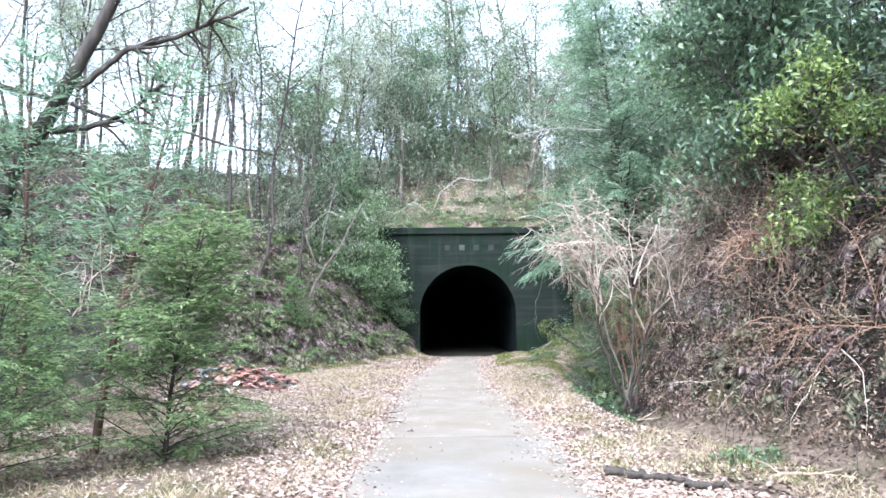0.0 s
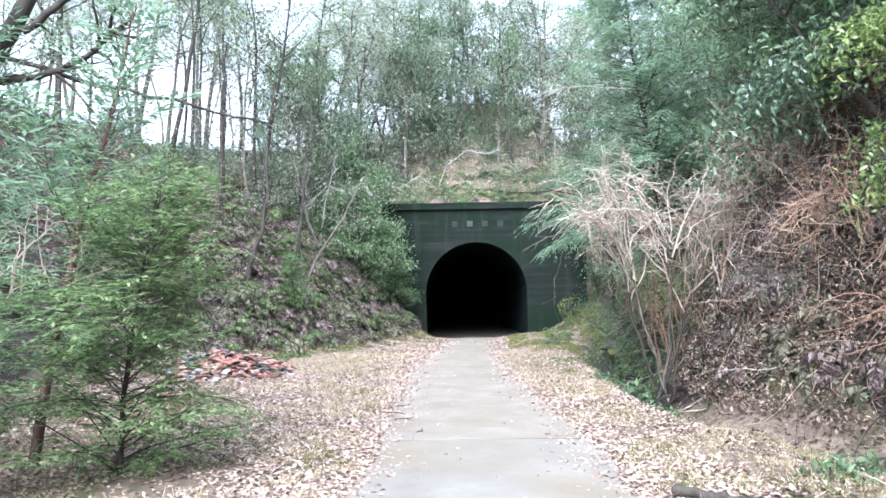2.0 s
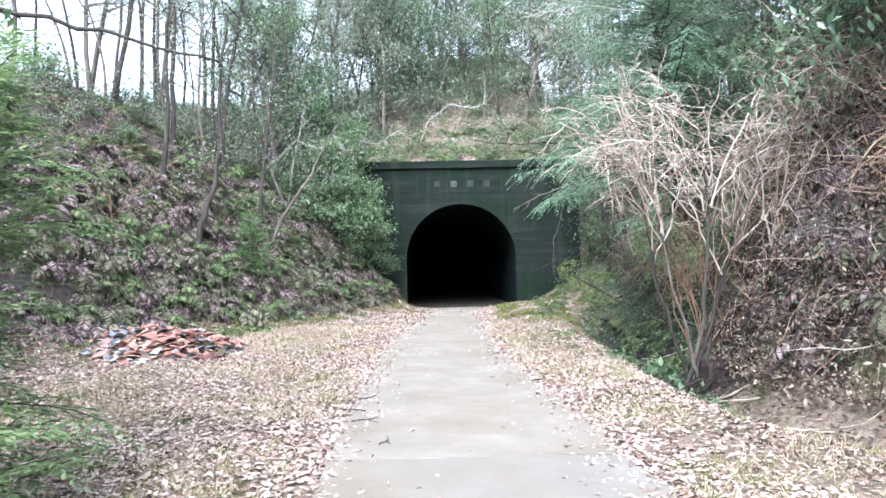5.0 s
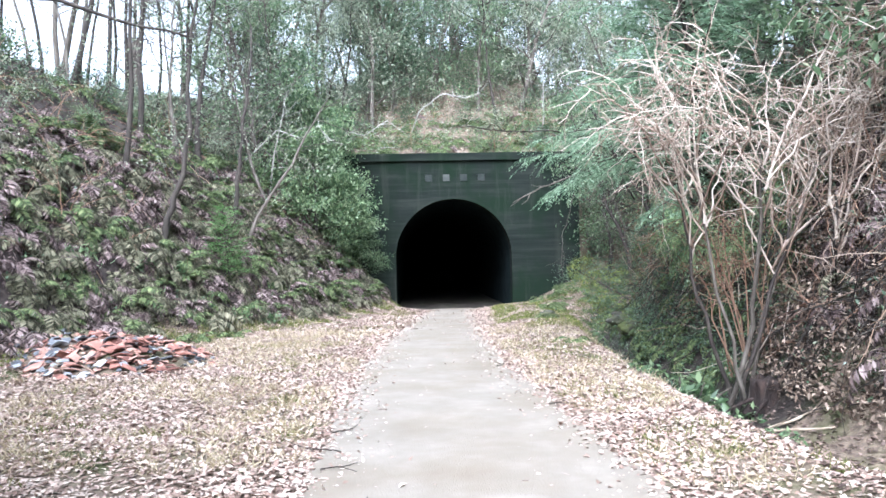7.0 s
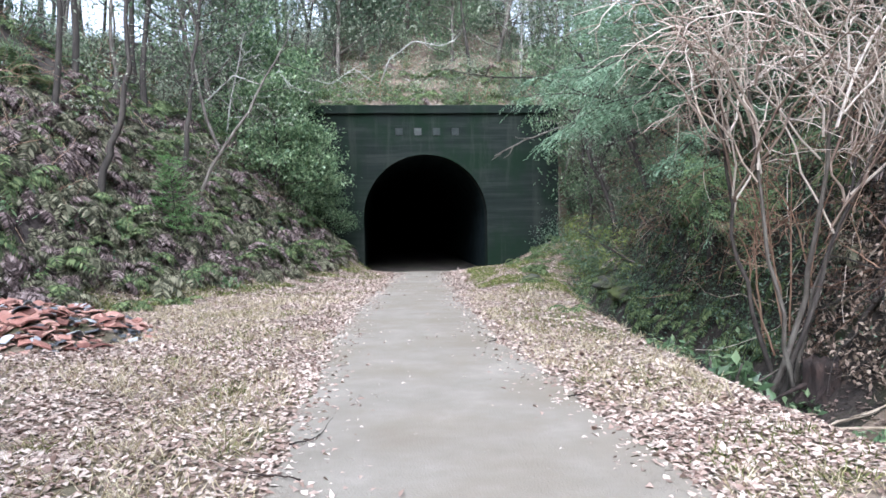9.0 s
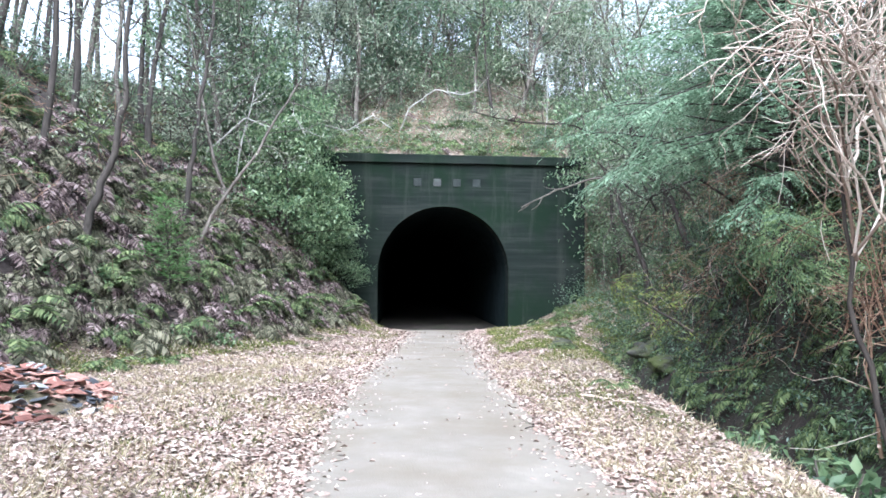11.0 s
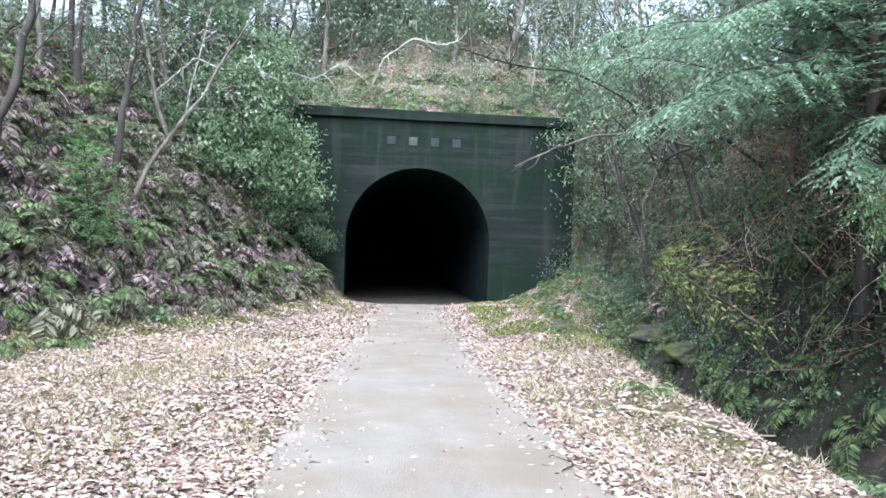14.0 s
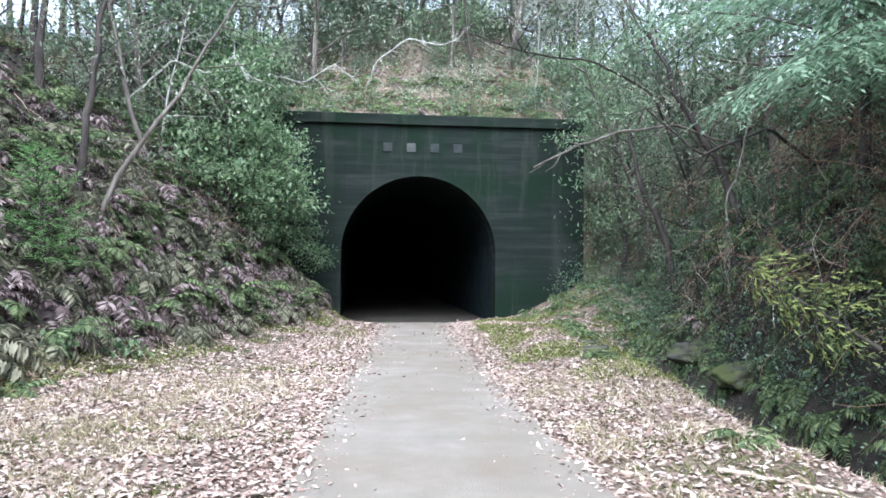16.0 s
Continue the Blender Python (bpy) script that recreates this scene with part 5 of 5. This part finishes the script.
WATER = matter("dark_ditch_water", [(0.3, (0.012, 0.013, 0.012)), (0.7, (0.025, 0.026, 0.023))], scale=2, rough=0.06, bump=0.12, fine=7, spec=0.5)


def build_stump(x, y):
    rng = np.random.default_rng(8)
    ob = thing("stump", x, y, height(x, y) + 0.02, "dark rotten hollow tree stump by the ditch", "tree stump")
    ob.scale = (0.75, 0.75, 0.72)
    n, g = 22, Geo()
    rings = []
    for z, r in ((-0.15, 0.33), (0.02, 0.24), (0.15, 0.2), (0.3, 0.21), (0.44, 0.22), (0.4, 0.16), (0.15, 0.13)):
        a = np.arange(n) * 2 * math.pi / n
        k = r * (1 + 0.16 * np.sin(a * 5 + z * 3) + rng.normal(0, 0.05, n))
        up = z + (rng.normal(0, 0.05, n) if 0.25 < z else 0)
        rings.append(np.stack([k * np.cos(a), k * np.sin(a), np.broadcast_to(up, n)], axis=1))
    f = []
    for j in range(len(rings) - 1):
        for i in range(n):
            q, w = j * n + i, j * n + (i + 1) % n
            f += [(q, w, w + n), (q, w + n, q + n)]
    last = (len(rings) - 1) * n
    f += [(last, last + i + 1, last + i) for i in range(1, n - 1)]
    g.add(np.concatenate(rings), f)
    g.put("stump_body", ROT, ob)
    for i in range(5):
        a = i * 1.3 + 0.3
        g = Geo()
        line = wander(rng, (0.15 * math.cos(a), 0.15 * math.sin(a), 0.1), (math.cos(a), math.sin(a), -0.25), 0.55, 5, 0.15)
        add_tube(g, line, taper(0.05, 0.012, 6), 6)
        g.put("root", ROT, ob, smooth=True)


build_stump(3.98, 15.1)


def stick(name, pts, r, material, label, seed, side=0, lift=0.0):
    rng = np.random.default_rng(seed)
    p = np.array([(x, y, height(x, y) + r + 0.012 + lift) for x, y in pts])
    s = np.linspace(0, len(p) - 1, 5 * len(p))
    line = np.stack([np.interp(s, range(len(p)), p[:, k]) for k in range(3)], axis=1) + rng.normal(0, r * 0.35, (len(s), 3))
    ob = thing(name, *p[0], label, "stick")
    g = Geo()
    add_tube(g, line - p[0], taper(r, r * 0.5, len(line)) * rng.uniform(0.85, 1.15, len(line)), 7)
    g.put("stem", material, ob, smooth=True)
    for _ in range(side):
        q, e = at_line(line - p[0], rng.uniform(0.2, 0.9))
        g = Geo()
        add_tube(g, wander(rng, q, e + rng.normal(0, 0.7, 3) * np.array([1, 1, 0.15]), rng.uniform(0.25, 0.6), 5, 0.12), taper(r * 0.6, r * 0.2, 6), 5)
        g.put("side_twig", material, ob, smooth=True)
    return ob


stick("log", [(1.72, 7.95), (2.05, 7.7), (2.4, 7.5)], 0.05, DARK_BARK, "short dark brown log lying in fallen leaves", 1)
stick("log", [(2.35, 7.3), (2.75, 7.2)], 0.04, DARK_BARK, "broken piece of a dark branch in leaves", 2)
stick("fallen_branch", [(3.05, 7.1), (3.35, 7.7), (3.9, 7.9), (4.4, 8.0)], 0.024, STICK, "pale forked branch lying on the verge", 3, 3)
stick("fallen_branch", [(2.45, 15.35), (2.9, 14.7), (3.4, 14.2), (3.95, 13.6)], 0.022, STICK, "long bleached branch along the ditch", 4, 3)
stick("fallen_branch", [(2.0, 19.1), (2.5, 18.6), (2.75, 18.3), (3.0, 18.35)], 0.018, STICK, "curved bleached stick on leaves by the ditch", 5, 2)
stick("fallen_branch", [(2.3, 20.8), (2.6, 20.4), (2.9, 20.3)], 0.016, STICK, "short curved stick at the edge of the ditch", 6, 1)
stick("fallen_branch", [(3.2, 14.9), (3.6, 14.5), (3.95, 14.2)], 0.02, STICK, "bleached branch beside the rotten stump", 7, 2)
stick("fallen_branch", [(2.9, 12.4), (3.4, 12.0), (3.9, 11.8)], 0.018, STICK, "thin dry branch at the foot of the bank", 8, 2)
for i, (x, y, a) in enumerate(((-0.75, 5.9, 0.5), (-0.9, 11.9, 0.2), (-0.8, 12.4, 2.6), (1.2, 14.2, 0.4), (0.95, 17.2, 0.8), (-0.55, 10.9, 1.1), (-0.95, 13.1, 0.6))):
    stick("twig", [(x, y), (x + 0.16 * math.cos(a), y + 0.16 * math.sin(a)), (x + 0.3 * math.cos(a + 0.3), y + 0.3 * math.sin(a + 0.3))], 0.006, ROT, "thin dark twig lying on the path", 20 + i, 1, 0.03)


def rock(x, y, r, seed, label, squash=0.5):
    rnd = random.Random(seed)
    bm = bmesh.new()
    bmesh.ops.create_icosphere(bm, subdivisions=4, radius=r)
    for v in bm.verts:
        k = 1 + 0.35 * noise.noise(v.co * (1.6 / r) + Vector((seed, 0, 0))) + 0.1 * noise.noise(v.co * (5 / r))
        v.co = Vector((v.co.x * k * 1.2, v.co.y * k, v.co.z * k * squash))
    me = bpy.data.meshes.new("rock")
    bm.to_mesh(me)
    bm.free()
    me.materials.append(STONE)
    ob = shade(new("rock", me))
    ob.matrix_basis = pose(x, y, height(x, y) + r * squash * 0.25, 0, 0, rnd.uniform(0, 360))
    return tagged(ob, label, "rock", "rocks along the ditch")


for i, (x, y, r) in enumerate(((3.05, 25.0, 0.22), (3.3, 26.3, 0.15), (5.2, 24.8, 0.4), (5.7, 27.2, 0.45), (7.4, 37.2, 0.6))):
    rock(x, y, r, 40 + i, "moss-covered rock beside the ditch" if i < 2 else "dark wet rock in the gully")


def build_water():
    ys = np.linspace(16, 29, 24)
    verts, faces = [], []
    for y in ys:
        m = ditch_mid(y)
        z = table(y, (16, 18, 20, 29), (-0.65, -0.85, -1.02, -1.05))
        verts += [(m - 0.55, y, z), (m + 0.55, y, z)]
    for k in range(len(ys) - 1):
        faces.append((2 * k, 2 * k + 1, 2 * k + 3, 2 * k + 2))
    tagged(part("water", verts, faces, WATER), "dark still water in the ditch", "water", kind="structure")


build_water()

# ---- single plants that stand out ----
weed = make_shrub("broadleaf_weed", 120, 0.42, 0.3, 5, 3, 5, 0.13, LEAF_FRESH, BARK, "young plant with broad bright green leaves", 0.4, 0.05)
spotsw = [(3.35, 8.4, 1.0), (3.3, 15.85, 1.7), (3.75, 15.1, 1.0), (2.95, 16.6, 0.9), (3.5, 18.2, 0.9), (3.2, 13.2, 0.6), (3.9, 9.0, 0.8), (-4.55, 24.3, 1.2), (-4.0, 25.2, 1.1), (-5.75, 23.6, 1.3), (-6.3, 22.4, 1.1), (-5.2, 22.6, 0.9), (-7.0, 21.0, 1.2), (3.7, 23.2, 0.9), (4.1, 20.2, 1.0), (3.6, 21.6, 0.8), (4.5, 17.4, 1.1)]
for k, (x, y, s) in enumerate(spotsw):
    if k:
        again(weed, x, y, dice.uniform(0, 360), s)
    else:
        stand(weed, x, y, 0, s, group="broad-leaved young plants")
for x, y, s in ((-4.8, 21.5, 0.8), (-5.9, 20.9, 0.9), (-4.3, 22.6, 0.7), (3.0, 24.6, 0.6), (2.7, 19.9, 0.6), (3.1, 17.1, 0.6), (3.4, 27, 0.8), (3.9, 29, 0.9), (4.3, 31, 0.9)):
    again(ferns[0], x, y, dice.uniform(0, 360), s)


def build_vine(name, pts, r, material, label, twigs=0, seed=3):
    rng = np.random.default_rng(seed)
    p = np.array(pts, float)
    s = np.linspace(0, len(p) - 1, 6 * len(p))
    line = np.stack([np.interp(s, range(len(p)), p[:, k]) for k in range(3)], axis=1)
    line += np.cumsum(rng.normal(0, 0.012, (len(s), 3)), axis=0)
    ob = thing(name, *p[0], label, "branch")
    g = Geo()
    add_tube(g, line - p[0], taper(r, r * 0.45, len(line)), 5)
    g.put("stem", material, ob, smooth=True)
    for _ in range(twigs):
        q, e = at_line(line - p[0], rng.uniform(0.3, 1))
        g = Geo()
        add_tube(g, wander(rng, q, e + rng.normal(0, 0.6, 3), rng.uniform(0.3, 0.9), 6, 0.16), taper(r * 0.5, r * 0.15, 7), 4)
        g.put("side_twig", material, ob, smooth=True)
    return ob


build_vine("hanging_vine", [(2.8, 20.0, 2.9), (2.6, 20.0, 2.3), (2.5, 19.95, 1.8), (2.58, 19.9, 1.5), (2.54, 19.9, 1.25)], 0.008, BARK, "thin dead vine hanging from the hemlock", 2)
build_vine("bare_branch", [(7.6, 28.2, 2.6), (6.6, 27.6, 3.7), (5.2, 27.2, 4.0), (4.0, 26.9, 3.8), (3.2, 26.8, 3.5), (2.43, 26.74, 3.1)], 0.035, BARK, "bare branch reaching in front of the portal", 5, 4)
build_vine("bare_branch", [(7.4, 26.0, 3.0), (6.2, 25.6, 3.7), (5.0, 25.4, 3.2), (4.0, 25.2, 3.9)], 0.035, DARK_BARK, "dark bare branch leaning out of the gully", 9, 5)
build_vine("bare_branch", [(-6.4, 32.6, 5.2), (-5.2, 32.4, 6.3), (-4.3, 32.3, 5.9), (-3.7, 32.2, 6.3), (-3.3, 32.2, 5.7)], 0.03, GREY_TWIG, "pale crooked branch on the fern bank", 8, 6)
build_vine("bare_branch", [(-5.0, 36.0, 5.6), (-3.6, 35.8, 7.0), (-2.3, 35.6, 6.6), (-1.5, 35.5, 7.2), (-0.9, 35.4, 6.7)], 0.026, GREY_TWIG, "pale crooked branch above the portal", 10, 16)
build_vine("bare_branch", [(-0.9, 39.5, 6.4), (-0.1, 38.6, 8.2), (0.9, 38.3, 8.9), (1.9, 38.1, 8.6), (2.5, 38.0, 8.8)], 0.035, GREY_TWIG, "pale forked branch over the coping", 9, 26)
build_vine("bare_branch", [(7.0, 30.5, 3.4), (5.6, 29.0, 5.0), (3.8, 27.4, 5.2), (2.4, 26.4, 5.0), (1.2, 25.4, 4.95)], 0.03, DARK_BARK, "dark thin branch slanting over the path", 9, 36)
build_vine("bare_branch", [(6.5, 20.6, 6.0), (4.8, 19.6, 6.6), (3.2, 18.8, 6.5), (1.9, 18.4, 6.2)], 0.02, GREY_TWIG, "pale bare limb high over the path", 22, 7)
for pts in limb_lines:
    build_vine("bare_branch", pts, 0.06, DARK_BARK, "dark bare limb of the leaning trunk", 14, 9)
for x, y, pts in ((7.2, 31.5, [(-0.3, 0, 1.4), (-0.9, 0, 2.6), (-1.2, 0.2, 4.2)]), (6.9, 27.6, [(-0.5, 0.1, 1.2), (-1.3, 0.1, 2.4), (-1.9, 0.2, 3.8)]), (8.6, 33.6, [(-0.2, 0, 1.6), (-0.8, 0, 3.2), (-1.0, 0.2, 5.2)]), (7.6, 36.4, [(0.1, 0, 1.6), (-0.2, 0, 3.2), (-0.1, 0.2, 5.2)])):
    build_trunk(x, y, pts, 0.1, 0.035, DARK_BARK, "dark leaning tree in the gully by the portal")
for i, x, y, turn, s in ((0, 8.0, 31.5, 10, 0.8), (1, 8.4, 35.5, 80, 0.9), (0, 7.4, 39.4, 200, 0.8), (1, 9.0, 38.2, 150, 0.9), (2, 7.6, 24.6, 60, 0.8), (1, 8.0, 28.4, 260, 0.9)):
    again(full_trees[i], x, y, turn, s, (0, -12))
for x, y, turn, s in ((-1.4, 41.0, 20, 0.42), (-0.4, 41.6, 130, 0.5), (-2.6, 41.4, 250, 0.45)):
    again(full_trees[0], x, y, turn, s)
